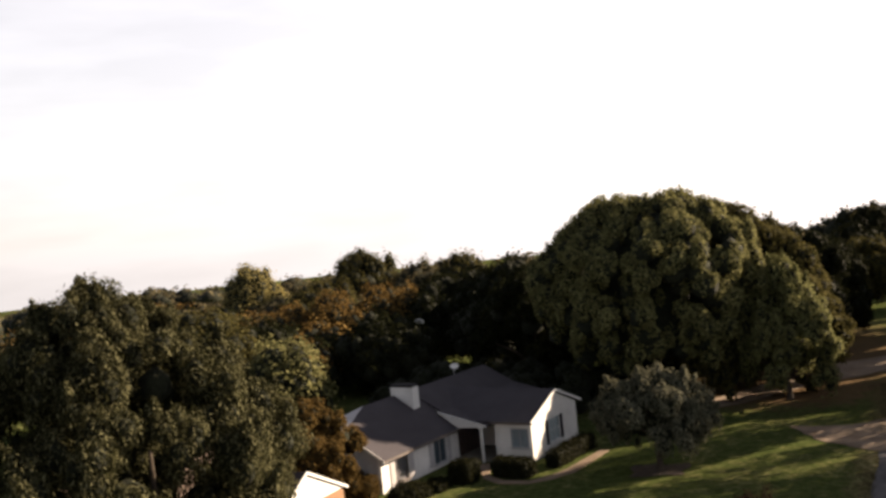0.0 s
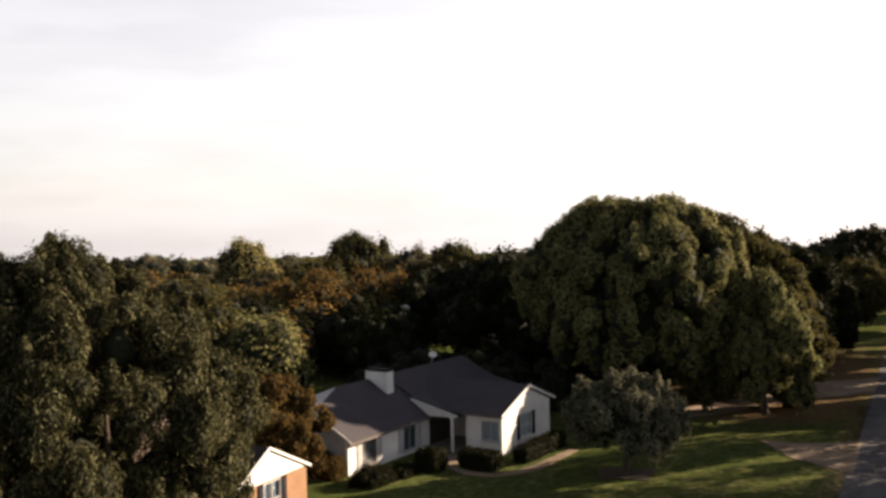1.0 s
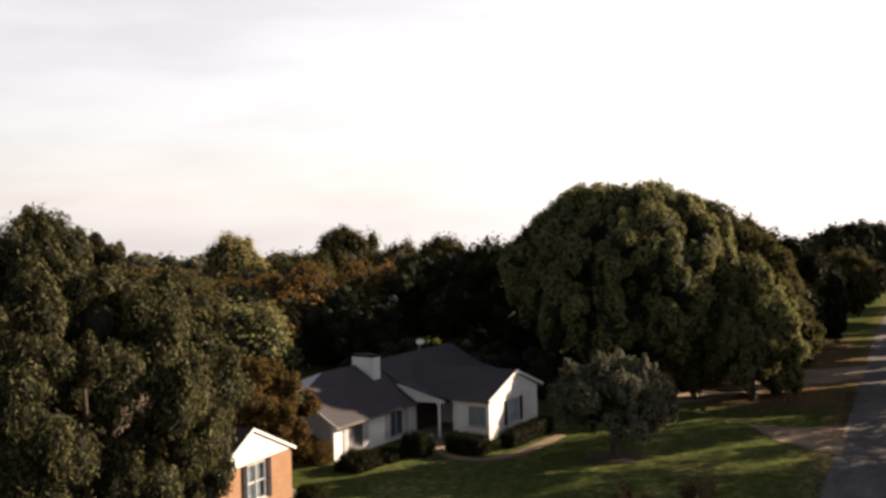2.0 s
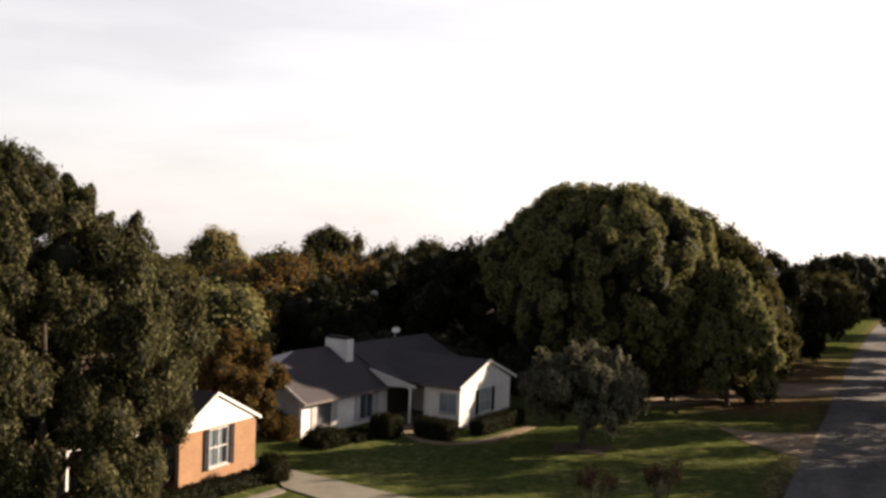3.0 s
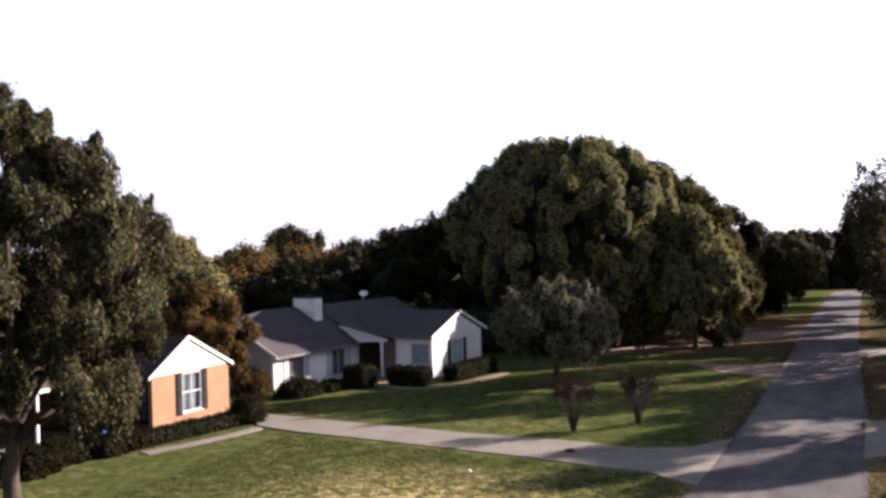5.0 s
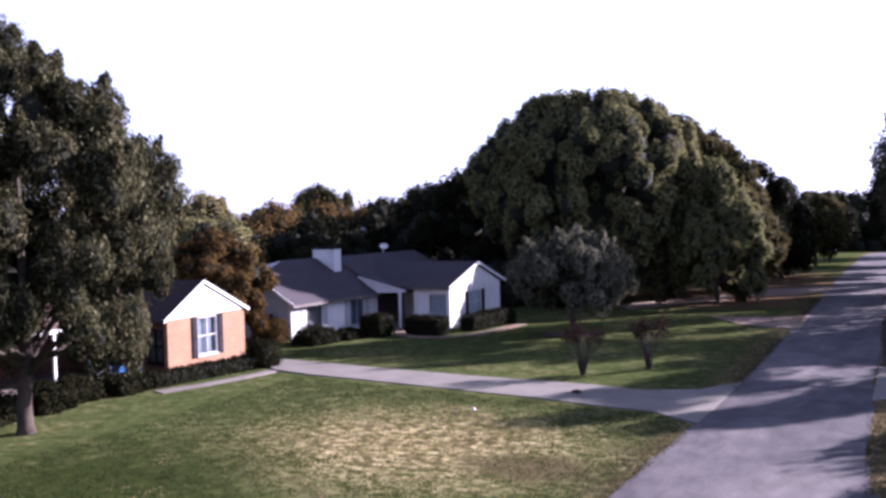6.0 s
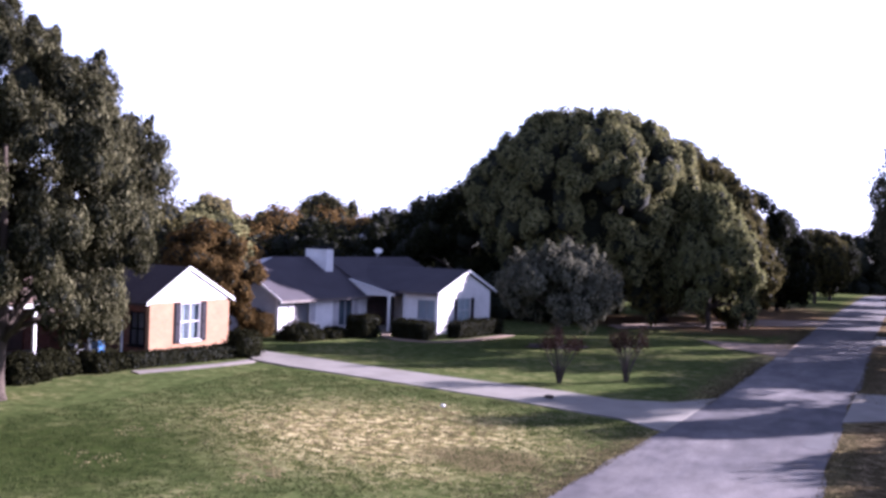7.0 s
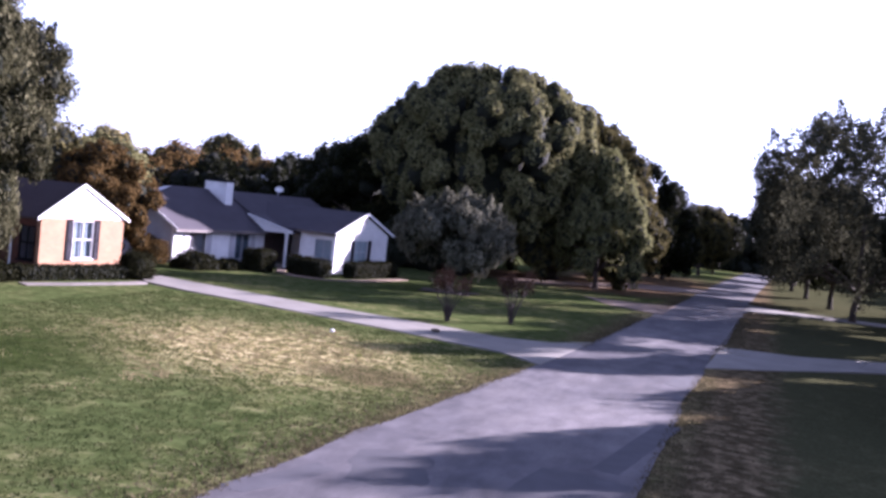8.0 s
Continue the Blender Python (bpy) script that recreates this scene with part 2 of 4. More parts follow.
# near-black filler inside crowns and hedges: the shade between leaves is its colour
CORE = plain("crown_shade_core", (0.006, 0.008, 0.003), (0.014, 0.017, 0.007), 2.0, 6.0, 0.95, bump=0.9, depth=0.2)
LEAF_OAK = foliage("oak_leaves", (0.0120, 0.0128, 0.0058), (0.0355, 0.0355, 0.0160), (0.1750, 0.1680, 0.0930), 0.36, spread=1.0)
# near-black: shade and backlight on these trees are put into the leaf colour
LEAF_DARK = foliage("shade_dark_leaves", (0.0058, 0.0075, 0.0034), (0.0108, 0.0125, 0.0054), (0.0215, 0.0224, 0.0099))
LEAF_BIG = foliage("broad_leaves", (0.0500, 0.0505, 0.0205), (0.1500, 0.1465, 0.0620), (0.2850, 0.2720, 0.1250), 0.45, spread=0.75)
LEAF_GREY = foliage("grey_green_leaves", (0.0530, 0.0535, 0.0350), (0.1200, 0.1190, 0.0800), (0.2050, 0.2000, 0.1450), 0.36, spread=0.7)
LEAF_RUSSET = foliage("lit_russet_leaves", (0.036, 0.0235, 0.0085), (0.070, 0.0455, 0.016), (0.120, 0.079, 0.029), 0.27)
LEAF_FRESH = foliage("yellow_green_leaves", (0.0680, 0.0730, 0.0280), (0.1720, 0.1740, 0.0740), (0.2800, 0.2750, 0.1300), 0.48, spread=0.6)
# dimmer leaves: the tree's unlit near side is put into the colour
LEAF_SHADE = foliage("shade_dulled_leaves", (0.0180, 0.0190, 0.0110), (0.0460, 0.0470, 0.0280), (0.0950, 0.0930, 0.0580), 0.4)
# pale autumn olive, with distance haze put into the colour
LEAF_HAZED = foliage("haze_paled_leaves", (0.0680, 0.0590, 0.0340), (0.1100, 0.0950, 0.0550), (0.1600, 0.1370, 0.0820), 0.42)
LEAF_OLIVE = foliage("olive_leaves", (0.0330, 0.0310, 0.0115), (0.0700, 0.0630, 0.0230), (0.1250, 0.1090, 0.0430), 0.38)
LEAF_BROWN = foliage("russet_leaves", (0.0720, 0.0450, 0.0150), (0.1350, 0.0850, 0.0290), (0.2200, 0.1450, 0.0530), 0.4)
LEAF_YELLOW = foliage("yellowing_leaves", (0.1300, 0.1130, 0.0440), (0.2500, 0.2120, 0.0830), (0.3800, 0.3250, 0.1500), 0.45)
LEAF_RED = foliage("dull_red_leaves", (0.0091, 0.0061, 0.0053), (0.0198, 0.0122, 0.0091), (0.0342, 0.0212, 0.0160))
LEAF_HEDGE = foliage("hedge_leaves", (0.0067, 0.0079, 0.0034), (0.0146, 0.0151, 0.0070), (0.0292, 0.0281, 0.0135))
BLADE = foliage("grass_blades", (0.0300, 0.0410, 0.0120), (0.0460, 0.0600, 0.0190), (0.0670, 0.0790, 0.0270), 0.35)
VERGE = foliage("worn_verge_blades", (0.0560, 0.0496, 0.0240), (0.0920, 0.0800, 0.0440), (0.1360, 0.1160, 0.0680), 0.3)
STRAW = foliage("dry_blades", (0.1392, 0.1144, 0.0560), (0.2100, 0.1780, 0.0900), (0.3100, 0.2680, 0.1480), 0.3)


# ---- mesh helpers ----
ORIGIN = {}


def gz(x, y):
    """Height of the ground: level lawns that fall away gently beyond the houses, and into a shallow valley farther off."""
    return -0.1 - 0.006 * min(max(0.0, y - 40.0), 110.0) - 0.036 * max(0.0, math.hypot(x - 27.0, y + 5.0) - 155.0)


class Mesh:
    def __init__(self):
        self.v, self.f, self.k = [], [], []

    def add(self, verts, faces, slot=0):
        n = len(self.v)
        self.v += [tuple(p) for p in verts]
        self.f += [tuple(n + i for i in f) for f in faces]
        self.k += [slot] * len(faces)
        return self

    def box(self, x0, x1, y0, y1, z0, z1, slot=0):
        return self.add([(x, y, z) for z in (z0, z1) for x, y in ((x0, y0), (x1, y0), (x1, y1), (x0, y1))],
                        [(3, 2, 1, 0), (4, 5, 6, 7), (0, 1, 5, 4), (1, 2, 6, 5), (2, 3, 7, 6), (3, 0, 4, 7)], slot)

    def slab(self, top, thick, slot=0, way=None):
        """A flat polygon with thickness, downwards or along way."""
        down = Vector(way) if way else Vector((0, 0, -thick))
        n = len(top)
        low = [tuple(Vector(p) + down) for p in top]
        return self.add(list(top) + low, [tuple(range(n)), tuple(range(2 * n - 1, n - 1, -1))] + [(i, i + n, (i + 1) % n + n, (i + 1) % n) for i in range(n)], slot)

    def tube(self, path, radii, sides=8, slot=0):
        path = [Vector(p) for p in path]
        rings = []
        for i, p in enumerate(path):
            way = (path[min(i + 1, len(path) - 1)] - path[max(i - 1, 0)]).normalized()
            side = way.cross(Vector((0.3, 1, 0.2))).normalized()
            up = side.cross(way)
            rings.append([p + radii[i] * (math.cos(a) * side + math.sin(a) * up) for a in [math.tau * k / sides for k in range(sides)]])
        faces = [(i * sides + k, i * sides + (k + 1) % sides, (i + 1) * sides + (k + 1) % sides, (i + 1) * sides + k) for i in range(len(path) - 1) for k in range(sides)]
        faces += [tuple(range(sides - 1, -1, -1)), tuple(range((len(path) - 1) * sides, len(path) * sides))]
        return self.add([q for r in rings for q in r], faces, slot)

    def data(self, name, mats, shift=(0, 0, 0), bevel=0.0, smooth=False):
        me = bpy.data.meshes.new(name)
        sx, sy, sz = shift
        me.from_pydata([(x - sx, y - sy, z - sz) for x, y, z in self.v], [], self.f)
        for m in mats:
            me.materials.append(m)
        if len(mats) > 1:
            me.polygons.foreach_set("material_index", self.k)
        bm = bmesh.new()
        bm.from_mesh(me)
        bmesh.ops.recalc_face_normals(bm, faces=bm.faces)
        if bevel:
            bmesh.ops.bevel(bm, geom=bm.edges, offset=bevel, segments=1, affect="EDGES", clamp_overlap=True)
        bm.to_mesh(me)
        bm.free()
        if smooth:
            me.polygons.foreach_set("use_smooth", [True] * len(me.polygons))
        return me


def thing(name, at, label, category, group="", kind=""):
    ob = new(name)
    ob.empty_display_size = 0.3
    ob.location = at
    ORIGIN[ob] = tuple(at)
    return tagged(ob, label, category, group, kind)


def part(name, mesh, mats, parent, label="", bevel=0.0, smooth=False):
    """Links a mesh, written in world places, as one part under a thing or under a part."""
    mats = mats if isinstance(mats, (list, tuple)) else [mats]
    at = ORIGIN[parent]
    me = mesh if isinstance(mesh, bpy.types.Mesh) else mesh.data(name, mats, at, bevel, smooth)
    ob = new(name, me)
    ob.parent = parent
    ORIGIN[ob] = at
    return tagged(ob, label)


def alone(name, mesh, mats, label, category, group="", kind="", bevel=0.0, smooth=False, at=(0, 0, 0)):
    mats = mats if isinstance(mats, (list, tuple)) else [mats]
    ob = new(name, mesh.data(name, mats, at, bevel, smooth))
    ob.location = at
    ORIGIN[ob] = tuple(at)
    return tagged(ob, label, category, group, kind)


def wall(axis, at, u0, u1, z0, z1, openings=(), thick=0.2, top=None):
    """A wall across one axis ("x" or "y") with openings (u0, u1, z0, z1) cut into it. at: its outer face; thick: towards its inside
    (may be negative). top: (u, z) points of a gable above z1."""
    m = Mesh()
    us = sorted({u0, u1, *[o[0] for o in openings], *[o[1] for o in openings]})
    zs = sorted({z0, z1, *[o[2] for o in openings], *[o[3] for o in openings]})

    def p(u, d, z):
        return (at + d, u, z) if axis == "x" else (u, at + d, z)

    def solid(i, j):
        if not (0 <= i < len(us) - 1 and 0 <= j < len(zs) - 1):
            return False
        u, z = (us[i] + us[i + 1]) / 2, (zs[j] + zs[j + 1]) / 2
        return not any(o[0] < u < o[1] and o[2] < z < o[3] for o in openings)

    for i in range(len(us) - 1):
        for j in range(len(zs) - 1):
            if not solid(i, j):
                continue
            a, b, c, d = us[i], us[i + 1], zs[j], zs[j + 1]
            for dd in (0.0, thick):
                m.add([p(a, dd, c), p(b, dd, c), p(b, dd, d), p(a, dd, d)], [(0, 1, 2, 3)])
            for di, dj, e in ((-1, 0, ((a, c), (a, d))), (1, 0, ((b, c), (b, d))), (0, -1, ((a, c), (b, c))), (0, 1, ((a, d), (b, d)))):
                if not solid(i + di, j + dj):
                    (ua, za), (ub, zb) = e
                    m.add([p(ua, 0, za), p(ub, 0, zb), p(ub, thick, zb), p(ua, thick, za)], [(0, 1, 2, 3)])
    if top:
        m.slab([p(u, 0, z) for u, z in top], 0, way=Vector(p(0, thick, 0)) - Vector(p(0, 0, 0)))
    return m


def window(parent, axis, at, u0, u1, z0, z1, out=1, blind=CURTAIN, bars=(1, 1), frame_mat=WHITE, sill=True):
    """A window in an opening: frame, bars, panes, a sill and a blind behind."""
    def b(m, ua, ub, d0, d1, za, zb):
        d0, d1 = sorted((at - out * d0, at - out * d1))
        return m.box(d0, d1, ua, ub, za, zb) if axis == "x" else m.box(ua, ub, d0, d1, za, zb)

    win = part("window", b(b(b(b(Mesh(), u0, u0 + 0.06, -0.01, 0.1, z0, z1), u1 - 0.06, u1, -0.01, 0.1, z0, z1), u0 + 0.06, u1 - 0.06, -0.01, 0.1, z1 - 0.06, z1), u0 + 0.06, u1 - 0.06, -0.01, 0.1, z0, z0 + 0.06), frame_mat, parent, "painted window frame")
    nu, nz = bars
    for i in range(1, nu + 1):
        u = u0 + (u1 - u0) * i / (nu + 1)
        part("glazing_bar", b(Mesh(), u - 0.025, u + 0.025, 0.0, 0.07, z0 + 0.06, z1 - 0.06), frame_mat, win)
    for i in range(1, nz + 1):
        z = z0 + (z1 - z0) * i / (nz + 1)
        part("glazing_bar", b(Mesh(), u0 + 0.06, u1 - 0.06, 0.004, 0.066, z - 0.03, z + 0.03), frame_mat, win)
    for i in range(nu + 1):
        for j in range(nz + 1):
            ua, ub = u0 + (u1 - u0) * i / (nu + 1), u0 + (u1 - u0) * (i + 1) / (nu + 1)
            za, zb = z0 + (z1 - z0) * j / (nz + 1), z0 + (z1 - z0) * (j + 1) / (nz + 1)
            pane = part("pane", b(Mesh(), ua + 0.035, ub - 0.035, 0.03, 0.036, za + 0.04, zb - 0.04), GLASS, win, "clear glass pane")
            pane.visible_shadow = False
    if sill:
        part("sill", b(Mesh(), u0 - 0.06, u1 + 0.06, -0.09, 0.0, z0 - 0.07, z0), frame_mat, win)
    folds = Mesh()
    n = max(4, int((u1 - u0) / 0.12))
    for i in range(n):
        ua, ub = u0 + 0.02 + (u1 - u0 - 0.04) * i / n, u0 + 0.02 + (u1 - u0 - 0.04) * (i + 1) / n
        b(folds, ua, ub - 0.004, 0.14 + 0.02 * (i % 2), 0.155 + 0.02 * (i % 2), z0, z1)
    part("blind", folds, blind, win, "hanging blind behind the glass")
    return win


# ---- trees ----
def leaf_mesh(name, pts, normals, size, mats, rng, core=None, droop=0.0, aspect=1.6, jitter=0.36):
    """Leaf sprays as bent diamonds at the given places, with an optional near-black inner mass for the shade within."""
    n = len(pts)
    s = size * rng.uniform(0.6, 1.35, (n, 1))
    nrm = normals + rng.normal(0, jitter, (n, 3))
    nrm /= np.linalg.norm(nrm, axis=1, keepdims=True)
    ref = rng.normal(0, 1, (n, 3))
    ref[:, 2] -= droop * 3
    along = ref - (ref * nrm).sum(1, keepdims=True) * nrm
    along /= np.linalg.norm(along, axis=1, keepdims=True) + 1e-9
    side = np.cross(nrm, along)
    a = pts - along * s * 0.5 * aspect
    c = pts + along * s * 0.5 * aspect - nrm * s * 0.15
    wide = 0.3 if droop else 0.45
    b = pts + side * s * wide + nrm * s * 0.12
    d = pts - side * s * wide + nrm * s * 0.12
    v = np.stack([a, b, c, d], 1).reshape(-1, 3)
    f = np.arange(4 * n).reshape(-1, 4)
    cv, cf = core if core else (np.zeros((0, 3)), np.zeros((0, 3), int))
    me = bpy.data.meshes.new(name)
    allv = np.concatenate([v, cv])
    me.vertices.add(len(allv))
    me.vertices.foreach_set("co", allv.astype(np.float32).ravel())
    loops = np.concatenate([f.ravel(), (cf + 4 * n).ravel()])
    me.loops.add(len(loops))
    me.loops.foreach_set("vertex_index", loops.astype(np.int32))
    me.polygons.add(n + len(cf))
    starts = np.concatenate([np.arange(n) * 4, 4 * n + np.arange(len(cf)) * 3])
    me.polygons.foreach_set("loop_start", starts.astype(np.int32))
    me.polygons.foreach_set("material_index", np.concatenate([np.zeros(n, np.int32), np.ones(len(cf), np.int32)]))
    me.update(calc_edges=True)
    for m in mats:
        me.materials.append(m)
    return me


def _ico():
    bm = bmesh.new()
    bmesh.ops.create_icosphere(bm, subdivisions=1, radius=1.0)
    v = np.array([q.co[:] for q in bm.verts])
    f = np.array([[q.index for q in p.verts] for p in bm.faces])
    bm.free()
    return v, f


ICO_V, ICO_F = _ico()


def lumps(rng, centres, radii, n, leaf, squash=1.0, keep=0.72, fuzz=1.0):
    """Leaf places and normals over a heap of rounded lumps, and the inner masses of the lumps."""
    k = len(centres)
    w = radii ** 1.6
    pick = rng.choice(k, n, p=w / w.sum())
    way = rng.normal(0, 1, (n, 3))
    way /= np.linalg.norm(way, axis=1, keepdims=True)
    odd = rng.uniform(0.72, 1.3, (k, 3)) * np.array([1, 1, squash])  # no lump is a true ball
    far = rng.uniform(0.8, 1.0, n) + np.minimum(rng.exponential(0.08 * fuzz, n), 0.45 * fuzz)
    pts = centres[pick] + way * (radii[pick] * far)[:, None] * odd[pick] + rng.normal(0, 0.1, (n, 3)) * radii[pick][:, None]
    # leave out what lies deep inside another lump
    ok = np.ones(n, bool)
    for i in range(k):
        q = (pts - centres[i]) / (radii[i] * np.array([1, 1, squash]))
        ok &= ~(((q ** 2).sum(1) < keep ** 2) & (pick != i))
    cv = np.concatenate([centres[i] + ICO_V * radii[i] * 0.7 * odd[i] * rng.uniform(0.85, 1.1, (len(ICO_V), 1)) for i in range(k)])
    cf = np.concatenate([ICO_F + len(ICO_V) * i for i in range(k)])
    nr = way + np.array([0, 0, 0.35])
    return pts[ok], nr[ok] / np.linalg.norm(nr[ok], axis=1, keepdims=True), (cv, cf)


def tree(x, y, height, radius, leaf_mat, label, seed, base=1.8, n=9000, leaf=0.34, lump=1.3, count=70, shape="dome", trunk=0.3, droop=0.0,
         category="tree", group="", name="tree", lean=(0, 0), bark=BARK, fill=0.56, squash=1.0, spikes=0, fuzz=1.0, even=1.0, outward=0.8):
    """A tapered trunk with limbs under a crown made of lumps of leaf sprays. base: where the crown begins above the ground."""
    rng = np.random.default_rng(seed)
    z0 = gz(x, y)
    root = thing(name, (x, y, z0), label, category, group)
    h = height - base
    boughs, sizes = [], []
    nb = max(12, count // 6)
    for i in range(nb):
        u = ((i + 0.5) / nb) ** (0.9 if shape in ("oval", "round") else 0.8)
        ang = i * 2.399963 + rng.uniform(-0.5, 0.5)
        if isinstance(shape, list):
            r = float(np.interp(u, [q[0] for q in shape], [q[1] for q in shape]))
        elif shape == "dome":
            r = math.sqrt(max(0.0, 1 - u ** 2.2)) * (0.82 + 0.18 * min(1, u / 0.2))
        elif shape == "oval":
            r = math.sin(math.pi * min(0.97, 0.16 + 0.84 * u)) ** 0.75
        else:
            r = max(0.0, 1 - (2 * u - 1) ** 2) ** 0.42
        br = lump * 1.75 * rng.uniform(0.75, 1.25) * (0.8 if u > 0.85 else 1.0)
        rr = max(0.0, radius * r - br * 0.8) * (1.0 + even * rng.uniform(-0.22, 0.08))
        tip = min(1.0, 0.35 + u)
        boughs.append((rr * math.cos(ang) + lean[0] * tip, rr * math.sin(ang) + lean[1] * tip, base + br * 0.5 + u * max(0.2, h - br * 1.6) + rng.uniform(-0.25, 0.25)))
        sizes.append(br)
    for i in range(nb // 4 + 2):
        u, ang, rr = rng.uniform(0.15, 0.75), rng.uniform(0, math.tau), radius * rng.uniform(0, 0.4)
        if fill:
            boughs.append((rr * math.cos(ang) + lean[0] * min(1.0, 0.35 + u), rr * math.sin(ang) + lean[1] * min(1.0, 0.35 + u), base + u * h))
            sizes.append(min(radius, h) * 0.3)
    cs, rs = [], []
    per = max(6, count // nb)
    for (bx, by, bz), br in zip(boughs, sizes):
        out = Vector((bx, by, 0.0)).normalized() if bx or by else Vector((0, 0, 1))
        for j in range(per):
            way = Vector(rng.normal(0, 1, 3)).normalized()
            way = (way + out * 0.55 + Vector((0, 0, 0.3))).normalized()
            lr = lump * rng.uniform(0.5, 1.05)
            q = Vector((bx, by, bz)) + way * (br * rng.uniform(0.62, 0.95))
            cs.append((q.x, q.y, max(q.z, base * 0.7 + lr * 0.4)))
            rs.append(lr)
    made, tries = 0, 0
    while made < spikes and tries < spikes * 20:
        j, tries = int(rng.integers(0, nb * per)), tries + 1
        if cs[j][2] > base + 0.3 * h and math.hypot(cs[j][0], cs[j][1]) > radius * 0.3 * (1 - (cs[j][2] - base) / h):
            made += 1
            tilt = Vector((cs[j][0] / radius, cs[j][1] / radius, 1.6)).normalized()
            for step in range(4):
                q = Vector(cs[j]) + tilt * rs[j] * squash * (0.8 + 0.27 * step) + Vector(rng.normal(0, 0.05, 3)) * rs[j]
                cs.append(tuple(q))
                rs.append(lump * (0.4 - 0.075 * step) / max(1.0, squash * 0.7))
    cs, rs = np.array(cs), np.array(rs)
    pts, nr, core = lumps(rng, cs, rs, n, leaf, squash, 0.8, fuzz)
    if not fill:
        core = None
    else:
        inner = [np.array(c) + ICO_V * r * fill * rng.uniform(0.8, 1.1, (len(ICO_V), 1)) for c, r in zip(boughs, sizes)]
        if fill > 1:
            inner.append(np.array([0.0, 0.0, base + h * 0.5]) + ICO_V * np.array([radius * 0.62, radius * 0.62, h * 0.36]))
        core = (np.concatenate([core[0], *inner]), np.concatenate([core[1]] + [ICO_F + len(core[0]) + len(ICO_V) * i for i in range(len(inner))]))
    # leaves turn outwards with the whole crown as well as with their own lump
    out = pts - np.array([0.0, 0.0, base + h * 0.4])
    nr = nr + outward * out / (np.linalg.norm(out, axis=1, keepdims=True) + 1e-6)
    nr /= np.linalg.norm(nr, axis=1, keepdims=True)
    t = Mesh()
    top = base + h * 0.55
    bend = [(rng.uniform(-0.2, 0.2) * radius * 0.15, rng.uniform(-0.2, 0.2) * radius * 0.15) for _ in range(4)]
    spine = [(x, y, z0 - 0.15), (x + bend[0][0] * 0.3, y + bend[0][1] * 0.3, z0 + base * 0.5), (x + bend[1][0], y + bend[1][1], z0 + base + 0.2), (x + bend[2][0], y + bend[2][1], z0 + top)]
    t.tube([spine[0], (x, y, z0 + 0.25), *spine[1:]], [trunk * 1.6, trunk * 1.1, trunk, trunk * 0.85, trunk * 0.3], 10)
    for c in boughs[: 12]:
        s = Vector(spine[2]) + Vector((0, 0, rng.uniform(-0.3, 0.5) * min(1.0, base * 0.4)))
        e = Vector((x + c[0], y + c[1], z0 + c[2]))
        mid = s.lerp(e, 0.5) + Vector((0, 0, 0.12 * (e - s).length))
        t.tube([s, mid, e], [trunk * 0.5, trunk * 0.32, trunk * 0.1], 6)
    part("trunk", t, bark, root, "", smooth=True)
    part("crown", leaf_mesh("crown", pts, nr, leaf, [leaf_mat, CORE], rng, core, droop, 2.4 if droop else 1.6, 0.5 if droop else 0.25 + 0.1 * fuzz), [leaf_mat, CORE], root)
    return root


def hedge(x0, x1, y0, y1, z1, label, seed, mat=LEAF_HEDGE, leaf=0.12, name="hedge", round_it=False, category="hedge", group="", n=3500):
    """A clipped hedge or a rounded shrub: a heap of small lumps of leaves in a box."""
    rng = np.random.default_rng(seed)
    cx, cy = (x0 + x1) / 2, (y0 + y1) / 2
    z0 = gz(cx, cy)
    r = 0.5 * min(x1 - x0, y1 - y0, z1 - z0) * (0.7 if round_it else 0.46)
    cs = []
    nx, ny, nzz = (max(1, round((b - a) / (r * 1.15))) for a, b in ((x0, x1), (y0, y1), (z0, z1)))
    for i in range(nx):
        for j in range(ny):
            for k in range(nzz):
                px, py = x0 + r + (x1 - x0 - 2 * r) * (i + 0.5) / nx - cx if nx == 1 else x0 + r + (x1 - x0 - 2 * r) * i / (nx - 1) - cx, y0 + r + (y1 - y0 - 2 * r) * (j / (ny - 1) if ny > 1 else 0.5) - cy
                pz = r * 0.7 + (z1 - z0 - r * 1.7) * (k / (nzz - 1) if nzz > 1 else 1.0)
                if round_it:
                    e = (px / (0.5 * (x1 - x0))) ** 2 + (py / (0.5 * (y1 - y0))) ** 2
                    pz *= math.sqrt(max(0.15, 1 - e * 0.75))
                cs.append((px, py, pz))
    cs = np.array(cs) + rng.normal(0, r * 0.12, (len(cs), 3))
    rs = r * rng.uniform(0.85, 1.2, len(cs))
    pts, nr, core = lumps(rng, cs, rs, n, leaf, 1.0, 0.7)
    pts[:, 2] = np.maximum(pts[:, 2], 0.02)
    core[0][:, 2] = np.maximum(core[0][:, 2], -0.05)
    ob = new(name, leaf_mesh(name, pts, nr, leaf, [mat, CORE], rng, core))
    ob.location = (cx, cy, z0)
    return tagged(ob, label, category, group)


# ---- ground, lane and drives ----
def spread(near0, near1, step, far):
    out, d, s = [near0 + i * step for i in range(int((near1 - near0) / step) + 1)], 0.0, step
    hi, lo = out[-1], out[0]
    while hi < far:
        s *= 1.5
        hi, lo = hi + s, lo - s
        out = [lo] + out + [hi]
    return out


def lumpy(x, y):
    """Slight unevenness of the lawns, none near the lane."""
    if not (-40 < x < 70 and -30 < y < 160):
        return 0.0
    return 0.04 * noise.noise((x * 0.21, y * 0.21, 0)) * min(1.0, max(0.0, (abs(x - 24.5) - 3.5) / 3.0))


